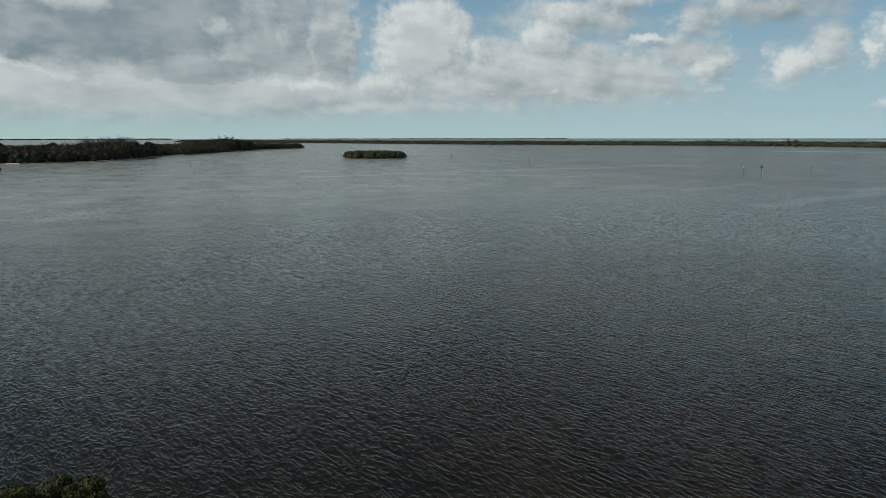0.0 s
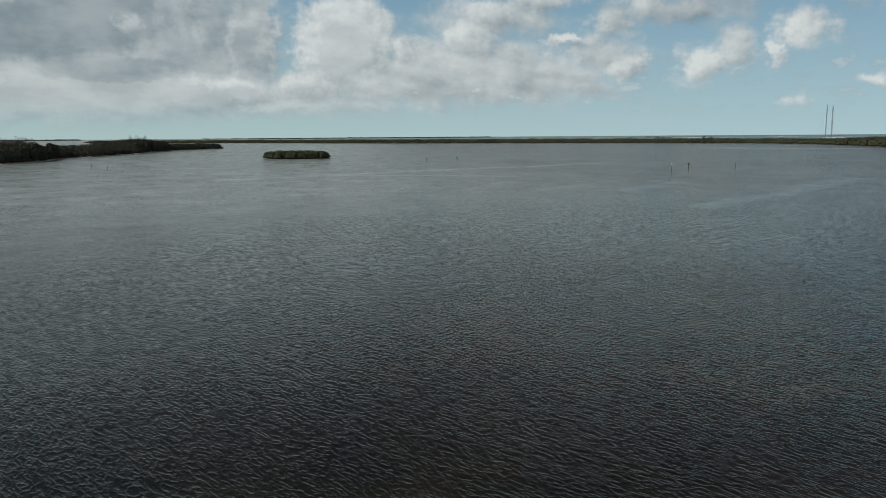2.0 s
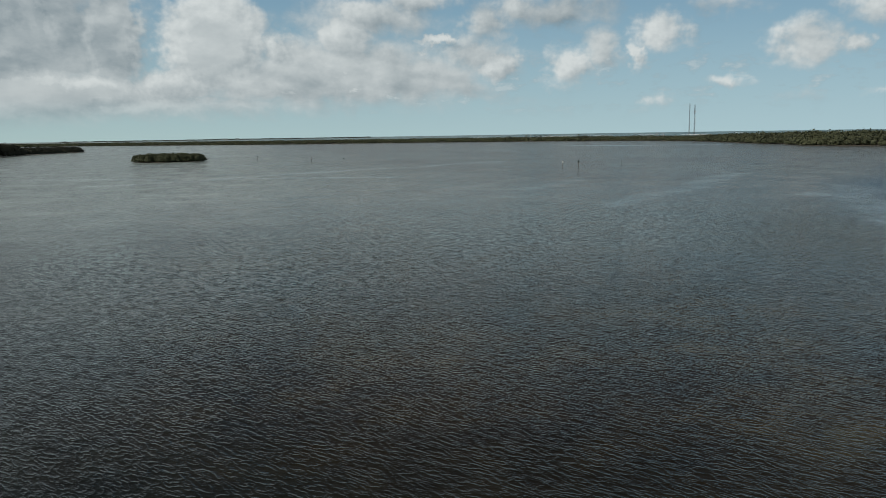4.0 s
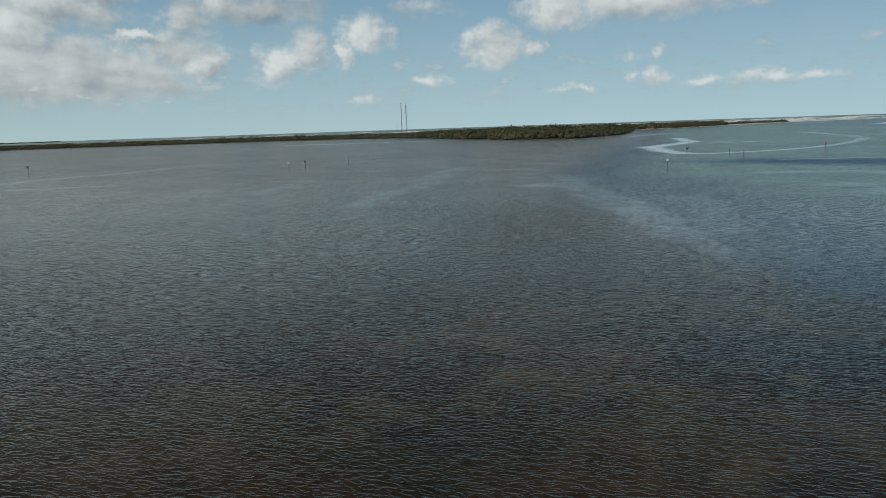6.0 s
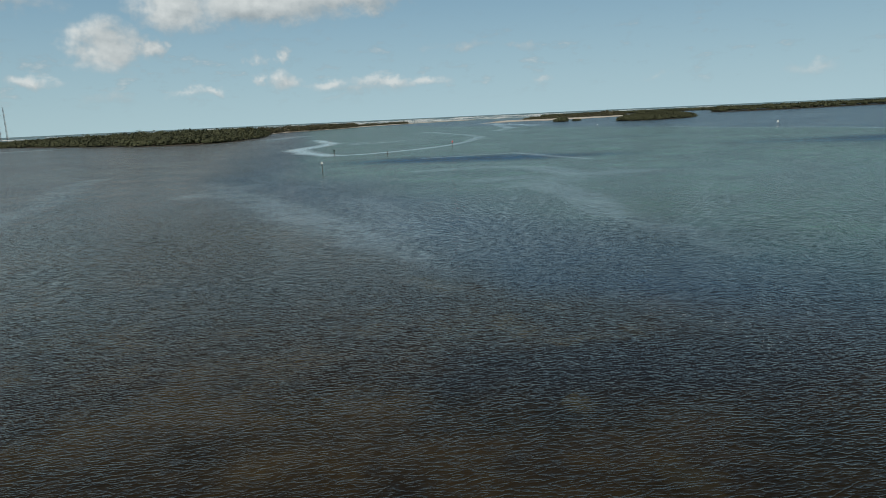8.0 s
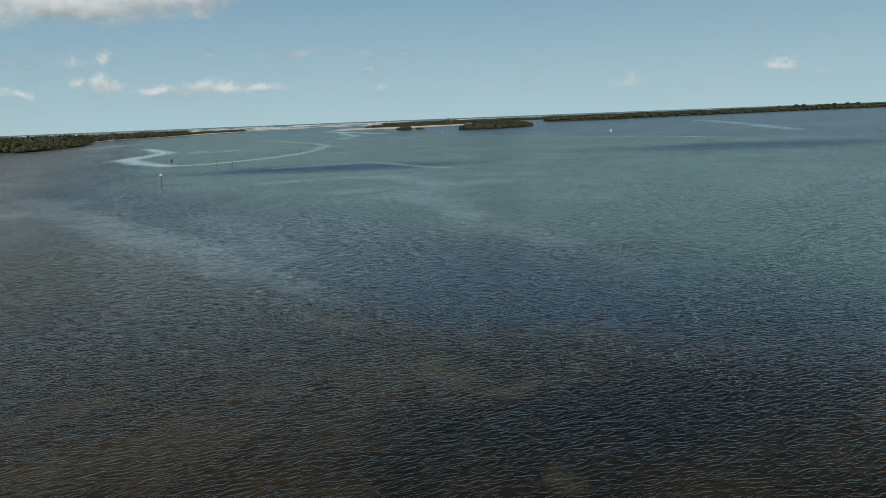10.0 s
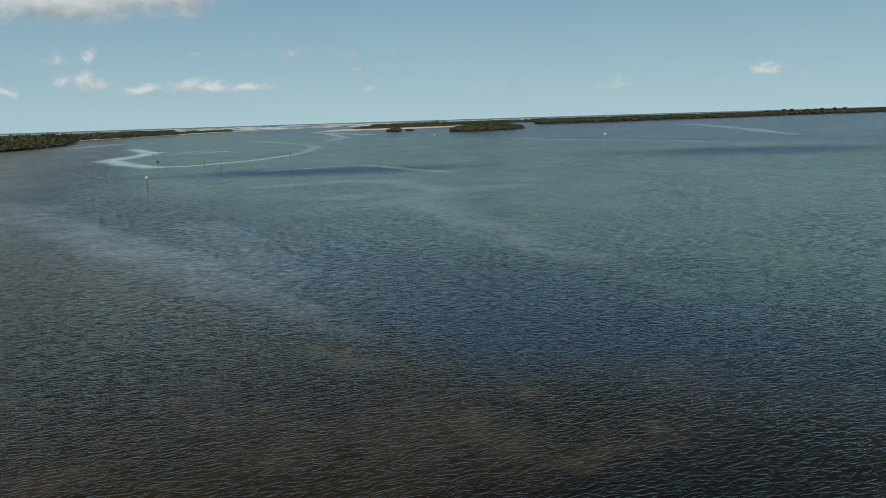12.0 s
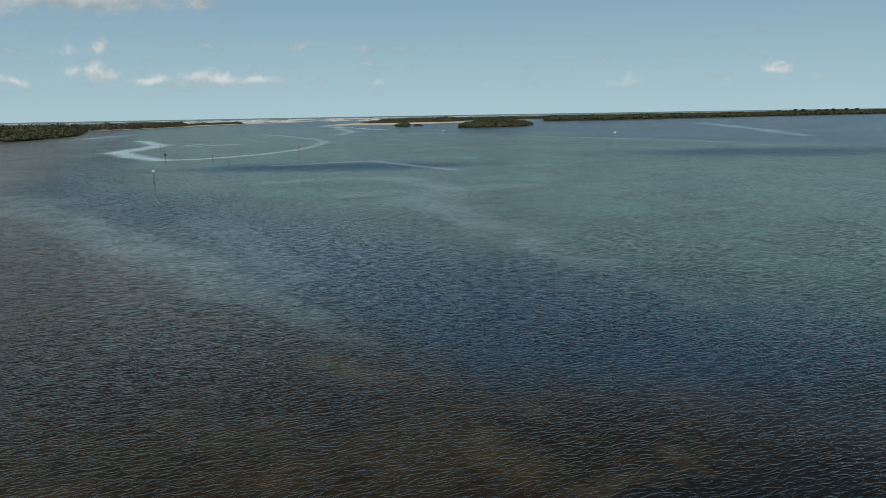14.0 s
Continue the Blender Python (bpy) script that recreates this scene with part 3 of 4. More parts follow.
def land(poly, mat, label, rise=0.8, beach=6.0):
    """Low ground: a skirt under water, a sloping beach and a gently uneven top."""
    bm = bmesh.new()
    n = len(poly)
    mid = poly.mean(axis=0)
    inward = np.roll(poly, -1, axis=0) - np.roll(poly, 1, axis=0)
    inward = np.stack([-inward[:, 1], inward[:, 0]], 1)
    inward /= np.linalg.norm(inward, axis=1)[:, None] + 1e-9
    if not inside(poly, poly[:1] + inward[:1] * 0.5)[0]:
        inward = -inward
    rings = []
    for off, z in ((-4.0, -0.8), (0.0, 0.02), (beach, rise)):
        p = poly + inward * off
        rings.append([bm.verts.new((*q, z + (0.15 * noise.noise(Vector((q[0] / 9, q[1] / 9, 1.0))) if z > 0.1 else 0))) for q in p])
    for a, b in zip(rings, rings[1:]):
        for i in range(n):
            bm.faces.new((a[i], a[(i + 1) % n], b[(i + 1) % n], b[i]))
    flat = [Vector((v.co.x, v.co.y)) for v in rings[-1]]
    points, _, faces, origin, _, _ = delaunay_2d_cdt(flat, [(i, (i + 1) % n) for i in range(n)], [], 1, 1e-4)
    made = {}
    for face in faces:
        corners = []
        for i in face:
            if i not in made:
                made[i] = rings[-1][origin[i][0]] if origin[i] else bm.verts.new((*points[i], rise))
            corners.append(made[i])
        if len(set(corners)) == 3:
            bm.faces.new(corners)
    bmesh.ops.recalc_face_normals(bm, faces=bm.faces[:])
    me = bpy.data.meshes.new("ground")
    bm.to_mesh(me)
    bm.free()
    me.materials.append(mat)
    return tagged(new("ground", me), label, "ground", kind="structure")


# ---- foliage ----
def core_shape():
    bm = bmesh.new()
    bmesh.ops.create_icosphere(bm, subdivisions=1, radius=1.0)
    verts = np.array([v.co[:] for v in bm.verts])
    tris = np.array([[v.index for v in f.verts] for f in bm.faces])
    bm.free()
    return verts, tris


CORE_V, CORE_F = core_shape()


def crowns_mesh(name, crowns, cards, size, mat, seed, low=-0.35):
    """Crowns (x, y, z of the middle, radius, half height) as dark cores wrapped in many leaf clumps with gaps between."""
    rng = np.random.default_rng(seed)
    crowns = np.asarray(crowns, dtype=float)
    n = len(crowns)
    # leaf clumps: small bent four-sided tufts on and just off the crown's skin
    d = rng.normal(size=(n, cards, 3))
    d /= np.linalg.norm(d, axis=2)[..., None]
    d[..., 2] = np.where(d[..., 2] < low, -d[..., 2], d[..., 2])
    lump = 1 + 0.16 * np.sin(d[..., 0] * 5 + crowns[:, None, 0]) * np.sin(d[..., 1] * 6 + crowns[:, None, 1]) + rng.normal(0, 0.06, (n, cards))
    scale = np.stack([crowns[:, 3], crowns[:, 3], crowns[:, 4]], 1)[:, None, :]
    at = crowns[:, None, :3] + d * lump[..., None] * scale
    face = d + rng.normal(0, 0.38, d.shape)
    face /= np.linalg.norm(face, axis=2)[..., None]
    side = np.cross(face, rng.normal(size=d.shape))
    side /= np.linalg.norm(side, axis=2)[..., None]
    up = np.cross(face, side)
    s = (size * rng.uniform(0.55, 1.35, (n, cards)))[..., None]
    tip = face * s * 0.35
    corner = [at - side * s * 0.6 - tip * 0.4, at - up * s * 0.5 + tip * 0.5, at + side * s * 0.6 - tip * 0.4, at + up * s * 0.7 + tip * 0.2]
    verts = np.stack(corner, 2).reshape(-1, 3)
    quads = np.arange(len(verts)).reshape(-1, 4)
    cv = (crowns[:, None, :3] + CORE_V[None] * scale * 0.70 * rng.uniform(0.8, 1.1, (n, len(CORE_V), 1))).reshape(-1, 3)
    ct = (CORE_F[None] + (np.arange(n) * len(CORE_V))[:, None, None]).reshape(-1, 3) + len(verts)
    me = bpy.data.meshes.new(name)
    allv = np.concatenate([verts, cv]).astype(np.float32)
    loops = np.concatenate([quads.ravel(), ct.ravel()]).astype(np.int32)
    starts = np.concatenate([np.arange(len(quads)) * 4, len(quads) * 4 + np.arange(len(ct)) * 3]).astype(np.int32)
    me.vertices.add(len(allv))
    me.vertices.foreach_set("co", allv.ravel())
    me.loops.add(len(loops))
    me.loops.foreach_set("vertex_index", loops)
    me.polygons.add(len(starts))
    me.polygons.foreach_set("loop_start", starts)
    me.update(calc_edges=True)
    me.materials.append(mat)
    return me


def thicket(name, poly, height, spacing, cards, size, mat, label, seed, edge=2.0, depth=1e9, uneven=0.25, knolls=(), rim=0.45, dome=1.4):
    """Dense trees over a piece of land: lower at the shore, domed and uneven inside."""
    rng = np.random.default_rng(seed)
    lo, hi = poly.min(axis=0), poly.max(axis=0)
    count = int((hi[0] - lo[0]) * (hi[1] - lo[1]) / spacing ** 2)
    pts = rng.uniform(lo, hi, (count, 2))
    pts = pts[inside(poly, pts)]
    dist = shore_distance(poly, pts)
    pts, dist = pts[(dist > edge) & (dist < depth)], dist[(dist > edge) & (dist < depth)]
    rows = []
    for (x, y), d in zip(pts, dist):
        grow = rim + (1 - rim) * min(1.0, d / (height * dome))
        broad = noise.noise(Vector((x / 45, y / 45, seed)))
        h = height * grow * (1 + uneven * broad + uneven * 0.5 * rng.normal())
        for kx, ky, reach, more in knolls:
            h *= 1 + more * max(0.0, 1 - math.hypot(x - kx, y - ky) / reach) ** 0.5
        h = max(1.5, h)
        r = spacing * rng.uniform(0.65, 1.05)
        if d > 40:
            # deep inside, fewer and broader crowns
            if rng.uniform() > 0.42:
                continue
            r *= 1.5
        half = max(1.2, h * 0.42)
        rows.append((x, y, h - half, r, half))
        if d < 14:
            rows.append((x + rng.normal(0, 1), y + rng.normal(0, 1), h * 0.30, r * 1.1, h * 0.34))
    me = crowns_mesh(name, rows, cards, size, mat, seed)
    return tagged(new(name, me), label, "trees", kind="stuff")


PENINSULA = outline([(-420, 440), (-294, 486), (-267, 507), (-248, 560), (-246, 600), (-262, 695), (-250, 841), (-258, 979), (-238, 1114),
                     (-220, 1172), (-240, 1200), (-330, 1150), (-470, 1000), (-640, 820), (-700, 560)], 18.0, 2.5, 1)
ISLET = outline([(-85, 622), (-76, 611), (-58, 607), (-40, 611), (-31, 620), (-38, 634), (-58, 640), (-77, 635)], 4, 1.5, 2)
FAR_SHORE = outline([(-900, 2520), (-405, 2200), (-123, 1900), (88, 1725), (274, 1640), (560, 1420), (690, 1250), (700, 1090), (668, 950), (618, 812), (600, 745),
                     (563, 655), (598, 602), (660, 616), (810, 695), (945, 800), (1010, 880), (900, 960), (860, 1080), (820, 1260), (680, 1500), (380, 1760),
                     (0, 2000), (-400, 2350), (-880, 2680)], 22, 8, 3)
SPIT = outline([(975, 830), (1085, 872), (1215, 882), (1340, 900), (1490, 930), (1640, 945), (1800, 955), (2000, 925), (2090, 905), (2060, 960), (1850, 1010),
                (1640, 1000), (1400, 985), (1200, 960), (1030, 910)], 20, 5, 4)
SANDBAR = outline([(1235, 545), (1330, 488), (1290, 440), (1390, 372), (1520, 330), (1680, 320), (1700, 430), (1610, 560), (1480, 610), (1380, 575)], 18, 8, 5)
SCRUB_ISLE = outline([(1500, 548), (1490, 522), (1525, 475), (1565, 425), (1608, 385), (1660, 372), (1695, 405), (1650, 470), (1590, 540), (1530, 570)], 14, 6, 6)
CLUMP = outline([(1096, 357), (1104, 353), (1116, 357), (1119, 368), (1108, 377), (1098, 370)], 4, 1.5, 7)
CLUMPLET = outline([(1128, 346), (1136, 342), (1142, 349), (1134, 354)], 3, 1, 8)
LENS_ISLE = outline([(985, 256), (962, 234), (955, 208), (985, 184), (1048, 168), (1105, 169), (1124, 182), (1102, 218), (1045, 252)], 8, 3, 9)
LONG_ISLE = outline([(1517, 178), (1505, 120), (1510, 60), (1590, -15), (1665, -95), (1720, -200), (1830, -330), (1900, -430), (2010, -600), (2250, -880),
                     (2500, -1000), (2430, -760), (2180, -420), (2000, -220), (1860, -20), (1740, 115), (1620, 190)], 20, 6, 10)
OUTER_KEY = outline([(1960, 640), (2020, 420), (2110, 200), (2180, 60), (2260, 70), (2210, 260), (2110, 500), (2030, 660)], 20, 6, 11)
HOME_BANK = outline([(-19, 18), (-16, 23), (-11.5, 24.2), (-7, 22.5), (-6.5, 18), (-12, 16)], 3, 1, 12)

land(PENINSULA, SAND, "low wooded peninsula with a narrow sandy beach", 0.7, 4)
land(ISLET, MUD, "muddy base of a small mangrove islet", 0.3, 2)
land(FAR_SHORE, MUD, "low mangrove shore across the bay", 0.4, 4)
land(SPIT, SAND, "long low sandy spit along the open sea", 1.1, 10)
land(SANDBAR, SAND, "bare pale sandbar at the inlet", 0.7, 14)
land(CLUMP, MUD, "muddy base of a mangrove clump", 0.3, 2)
land(CLUMPLET, MUD, "muddy base of a tiny mangrove clump", 0.3, 1)
land(LENS_ISLE, MUD, "muddy base of a lens-shaped mangrove island", 0.3, 3)
land(LONG_ISLE, MUD, "low base of a long mangrove island", 0.4, 4)
land(OUTER_KEY, MUD, "low base of a distant mangrove key", 0.4, 4)
land(HOME_BANK, MUD, "muddy bank at the near shore", 0.4, 2)

thicket("woodland", PENINSULA, 7.4, 3.9, 62, 0.72, WOODLAND, "dark dense coastal woodland above a narrow beach", 21, 4.5, 75, 0.2,
        ((-310, 520, 110, 0.5), (-268, 625, 55, 0.85), (-274, 950, 80, 1.1)))
thicket("mangrove_thicket", FAR_SHORE, 7.2, 7.0, 29, 1.5, MANGROVE, "dense green mangroves along the far shore", 22, 0.5, 130, 0.22, ((700, 720, 400, 0.75),), dome=3.0)
thicket("mangrove_thicket", outline([(985, 835), (1085, 876), (1215, 886), (1340, 905), (1440, 930), (1400, 965), (1200, 945), (1040, 905)], 20, 4, 4),
        10.0, 6.5, 36, 1.4, SCRUB, "olive mangroves and bare grey trunks on a sandy spit", 23, 2, 90, 0.2)
thicket("dune_scrub", outline([(1450, 945), (1560, 955), (1640, 962), (1690, 960), (1760, 965), (1760, 985), (1640, 990), (1480, 970)], 14, 4, 14),
        5.0, 5.5, 30, 1.2, SCRUB, "low olive scrub on the sandy spit", 24, 1, 60, 0.4)
thicket("dune_scrub", SCRUB_ISLE, 4.6, 6, 34, 1.4, SCRUB, "patchy olive scrub behind the sandbar", 25, 3, 60, 0.45, ((1650, 405, 110, 0.9),), dome=4.0)
thicket("mangrove_thicket", LONG_ISLE, 9.3, 8, 32, 1.8, MANGROVE, "long dense mangrove island of even height", 26, 9, 110, 0.14)
thicket("mangrove_thicket", OUTER_KEY, 6.5, 9, 34, 1.6, MANGROVE, "thin line of mangroves on a distant key", 27, 3, 60, 0.15)
thicket("mangrove_thicket", LENS_ISLE, 9.6, 5.0, 90, 1.0, MANGROVE, "rounded green mangrove thicket filling a small island", 28, 2.0, 1e9, 0.2, rim=0.38, dome=3.0)
thicket("mangrove_thicket", CLUMP, 8.5, 4.5, 80, 1.0, MANGROVE, "small dark green mangrove clump", 29, 0.3, 1e9, 0.12)
thicket("mangrove_thicket", CLUMPLET, 4.0, 3.0, 60, 0.8, MANGROVE, "tiny dark mangrove bush", 30, 0.5, 1e9, 0.12)
thicket("mangrove_thicket", ISLET, 6.2, 3.0, 120, 0.7, MANGROVE, "low dome of mangroves covering a small islet", 31, 1.5, 1e9, 0.08, rim=0.72)


# ---- things: helpers ----
def part(name, bm, mat, parent, label=""):
    """Links a bmesh as one mesh under a thing or a part."""
    me = bpy.data.meshes.new(name)
    bmesh.ops.recalc_face_normals(bm, faces=bm.faces[:])
    bm.to_mesh(me)
    bm.free()
    me.materials.append(mat)
    ob = new(name, me)
    ob.parent = parent
    return tagged(ob, label)


def tube(bm, a, b, r0, r1, sides=8, bend=0.0, steps=1):
    """A tapered round bar from a to b, bowed sideways by bend."""
    a, b = Vector(a), Vector(b)
    way = (b - a).normalized()
    side = way.orthogonal().normalized()
    up = way.cross(side)
    rings = []
    for j in range(steps + 1):
        t = j / steps
        c = a.lerp(b, t) + side * bend * math.sin(math.pi * t)
        r = r0 + (r1 - r0) * t
        rings.append([bm.verts.new(c + (side * math.cos(q) + up * math.sin(q)) * r) for q in (math.tau * i / sides for i in range(sides))])
    for p, q in zip(rings, rings[1:]):
        for i in range(sides):
            bm.faces.new((p[i], p[(i + 1) % sides], q[(i + 1) % sides], q[i]))
    bm.faces.new(rings[0][::-1])
    bm.faces.new(rings[-1])


def block(bm, x0, y0, z0, x1, y1, z1, bevel=0.0):
    made = bmesh.ops.create_cube(bm, size=1.0)["verts"]
    for v in made:
        v.co = Vector(((x0 + x1) / 2 + v.co.x * (x1 - x0), (y0 + y1) / 2 + v.co.y * (y1 - y0), (z0 + z1) / 2 + v.co.z * (z1 - z0)))
    if bevel:
        edges = list({e for v in made for e in v.link_edges})
        bmesh.ops.bevel(bm, geom=edges, offset=bevel, segments=1, affect="EDGES")


def plate(bm, corners, thick, y):
    """A flat board of the given outline in x and z, facing along y."""
    front = [bm.verts.new((x, y, z)) for x, z in corners]
    back = [bm.verts.new((x, y + thick, z)) for x, z in corners]
    n = len(corners)
    bm.faces.new(front)
    bm.faces.new(back[::-1])
    for i in range(n):
        bm.faces.new((front[i], back[i], back[(i + 1) % n], front[(i + 1) % n]))


def round_board(r, z, n=16):
    return [(r * math.cos(math.tau * i / n), z + r * math.sin(math.tau * i / n)) for i in range(n)]


# ---- channel markers ----
def channel_marker(kind, height, label, category="channel marker", size=0.38):
    """A timber pile in the water with boards bolted to its head."""
    root = tagged(new("channel_marker"), label, category, "channel markers in the bay")
    bm = bmesh.new()
    tube(bm, (0, 0, -1.5), (0.03, 0.02, height), 0.14, 0.11, 12, 0.02, 4)
    part("pile", bm, PILE, root)
    bm = bmesh.new()
    tube(bm, (0.03, 0.02, height), (0.03, 0.02, height + 0.07), 0.17, 0.10, 12)
    part("pile_cap", bm, STEEL, root, "grey metal cap")
    z = height - size * 0.7
    for turn in (0, 90, 180, 270):
        if kind == "bare":
            break
        bm = bmesh.new()
        if kind == "red":
            plate(bm, [(-size, z - size * 0.8), (size, z - size * 0.8), (0, z + size)], 0.03, -0.25)
        elif kind == "white":
            plate(bm, round_board(size, z), 0.03, -0.25)
        else:
            plate(bm, [(-size, z - size), (size, z - size), (size, z + size), (-size, z + size)], 0.03, -0.25)
        board = part("dayboard", bm, {"red": RED, "dark": BLACK}.get(kind, WHITE), root)
        board.matrix_basis = pose(0, 0, 0, 0, 0, turn)
        bm = bmesh.new()
        block(bm, -0.05, -0.22, z - 0.06, 0.05, -0.11, z + 0.06, 0.01)
        arm = part("bracket", bm, STEEL, board)
    if kind in ("white", "red", "dark"):
        bm = bmesh.new()
        tube(bm, (0.03, 0.02, height + 0.07), (0.03, 0.02, height + 0.30), 0.09, 0.07, 10)
        part("lantern", bm, GLASSY, root)
    return root


WHITE_MARK = channel_marker("white", 3.3, "timber channel marker with round white boards, standing in water")
WHITE_MARK.matrix_basis = pose(150, 364, 0, 0, 0, 25)
DARK_MARK = channel_marker("dark", 3.2, "timber channel marker with dark square boards, standing in water", size=0.4)
DARK_MARK.matrix_basis = pose(160, 367, 0, 0, 0, 20)
BARE_MARK = channel_marker("bare", 2.6, "bare weathered timber pile standing in the bay")
BARE_MARK.matrix_basis = pose(191, 379, 0, 0, 1.5, 0)
RED_MARK = channel_marker("red", 2.6, "timber channel marker with bright red triangular boards", size=0.62)
RED_MARK.matrix_basis = pose(404, 234, 0, 0, 0, 65)
for x, y, turn in ((41, 530, 5), (221, 203, 50), (921, 382, 70), (690, 213, 80)):
    copy_thing(WHITE_MARK, pose(x, y, 0, 0, 0, turn))
for x, y, turn in ((60, 508, 10), (-214, 353, -30), (313, 258, 55), (7, 611, 0)):
    copy_thing(DARK_MARK, pose(x, y, 0, 0, 0, turn))
for x, y, lean in ((-165, 471, 1), (-151, 437, -1), (-147, 445, 0.5), (-241, 417, 0), (316, 237, 1), (303, 222, -1), (420, 330, 0), (1113, 520, 0), (935, 340, 1)):
    copy_thing(BARE_MARK, pose(x, y, 0, lean, -lean, x % 90))


def inlet_sign(x, y, turn):
    """A big white warning board on two piles."""
    root = tagged(new("inlet_sign"), "large white warning board on two timber piles in the water", "sign")
    root.matrix_basis = pose(x, y, 0, 0, 0, turn)
    for side in (-0.45, 0.45):
        bm = bmesh.new()
        tube(bm, (side, 0, -1.5), (side, 0, 3.0), 0.12, 0.10, 10)
        part("pile", bm, PILE, root)
    bm = bmesh.new()
    plate(bm, [(-0.65, 1.3), (0.65, 1.3), (0.65, 3.0), (-0.65, 3.0)], 0.05, -0.2)
    board = part("board", bm, WHITE, root)
    for z in (1.55, 2.75):
        bm = bmesh.new()
        block(bm, -0.6, -0.145, z - 0.06, 0.6, -0.11, z + 0.06)
        part("batten", bm, PILE, board)


inlet_sign(612, 59, -90)


# ---- radio towers ----
def radio_tower(x, y, height, width, fittings, label):
    """A guyed lattice mast: three legs, braces, fittings and three pairs of stays."""
    root = tagged(new("radio_tower"), label, "radio tower", "radio towers behind the shore")
    root.matrix_basis = pose(x, y, 0.4)
    feet = [(width * math.cos(q), width * math.sin(q)) for q in (radians(90), radians(210), radians(330))]
    for fx, fy in feet:
        bm = bmesh.new()
        tube(bm, (fx, fy, 0), (fx, fy, height), 0.20, 0.15, 6)
        part("leg", bm, MAST, root)
    bm = bmesh.new()
    z, step, flip = 0.0, 3.0, 0
    while z + step <= height:
        for i in range(3):
            a, b = feet[i], feet[(i + 1) % 3]
            if flip:
                a, b = b, a
            tube(bm, (*a, z), (*b, z + step), 0.10, 0.10, 4)
            tube(bm, (*a, z), (*b, z), 0.08, 0.08, 4)
        z, flip = z + step, 1 - flip
    part("lattice", bm, MAST, root)
    bm = bmesh.new()
    block(bm, -width * 2, -width * 2, -0.6, width * 2, width * 2, 0.2, 0.05)
    part("footing", bm, CONCRETE, root)
    for share in fittings:
        bm = bmesh.new()
        zz = height * share
        tube(bm, (width * 0.5, 0, zz), (width * 2.2, -0.3, zz), 0.12, 0.12, 6)
        tube(bm, (width * 2.2, -0.3, zz - 1.2), (width * 2.2, -0.3, zz + 1.2), 0.40, 0.40, 10)
        part("antenna", bm, WHITE, root, "pale drum antenna")
    bm = bmesh.new()
    tube(bm, (0, 0, height), (0, 0, height + 4.0), 0.06, 0.03, 6)
    part("lightning_rod", bm, MAST, root)
    for q in (90, 210, 330):
        for share in (0.5, 0.95):
            bm = bmesh.new()
            end = (math.cos(radians(q)) * height * 0.4, math.sin(radians(q)) * height * 0.4, 0)
            tube(bm, (0, 0, height * share), end, 0.018, 0.018, 3)
            part("stay", bm, STEEL, root)


radio_tower(770, 1185, 63, 0.7, (0.18, 0.33, 0.47), "slim grey lattice radio mast standing behind mangroves")
radio_tower(777, 1180, 62, 0.85, (0.12, 0.22, 0.3, 0.36, 0.44, 0.52, 0.62, 0.8), "grey lattice radio mast hung with pale antennas")


# ---- single trees ----
def leafy(name, crowns, cards, size, mat, parent, seed):
    ob = new(name, crowns_mesh(name, crowns, cards, size, mat, seed))
    ob.parent = parent
    return ob


def tree(name, label, height, spread, lean, mat, clumps, cards, size, seed, at, bushy=0.5, group="", puff=(0.22, 0.42)):
    """A tapered trunk, limbs that carry clumps of leaves, gaps between them."""
    rng = random.Random(seed)
    root = tagged(new(name), label, "tree", group)
    root.matrix_basis = pose(*at)
    bm = bmesh.new()
    top = Vector((lean, lean * 0.4, height * 0.8))
    tube(bm, (0, 0, -0.4), top, height * 0.022, height * 0.007, 8, height * 0.02, 5)
    part("trunk", bm, BARK, root)
    crowns = []
    for i in range(clumps):
        q, share = rng.uniform(0, math.tau), rng.uniform(1 - bushy, 1.0)
        reach = spread * rng.uniform(0.25, 1.0) * (1.15 - abs(share - 0.65))
        tip = Vector((math.cos(q) * reach + lean * share, math.sin(q) * reach, height * share * 0.93))
        start = top * (share * 0.75)
        bm = bmesh.new()
        tube(bm, start, tip, height * 0.008, height * 0.003, 5, 0.3, 3)
        if i < 10:
            part("limb", bm, BARK, root)
        else:
            bm.free()
        r = spread * rng.uniform(*puff)
        crowns.append((tip.x, tip.y, tip.z, r, r * rng.uniform(0.6, 0.9)))
    leafy("crown", crowns, cards, size, mat, root, seed)
    return root


def bare_tree(name, label, height, seed, at, group=""):
    rng = random.Random(seed)
    root = tagged(new(name), label, "tree", group)
    root.matrix_basis = pose(*at)
    bm = bmesh.new()
    tube(bm, (0, 0, -0.4), (rng.uniform(-1, 1), 0, height), height * 0.022, 0.05, 7, height * 0.02, 4)
    part("trunk", bm, DEADWOOD, root)
    for _ in range(9):
        z = height * rng.uniform(0.35, 0.92)
        q, reach = rng.uniform(0, math.tau), height * rng.uniform(0.12, 0.3)
        a = (0, 0, z)
        b = Vector((math.cos(q) * reach, math.sin(q) * reach, z + reach * rng.uniform(0.5, 1.1)))
        bm = bmesh.new()
        tube(bm, a, b, 0.13, 0.05, 5, 0.2, 2)
        for _ in range(3):
            tube(bm, b * 0.5 + Vector(a) * 0.5, b + Vector((rng.uniform(-1, 1), rng.uniform(-1, 1), rng.uniform(0, 1.2))), 0.08, 0.03, 4)
        part("branch", bm, DEADWOOD, root)
    return root


# tall trees on the wooded peninsula, in two stands
PINE = tree("casuarina", "tall dark coastal tree with a dense rounded crown", 14.0, 4.5, 0.6, WOODLAND, 22, 60, 1.0, 41, (-262, 618, 0.5), 0.75, "tall trees on the peninsula")
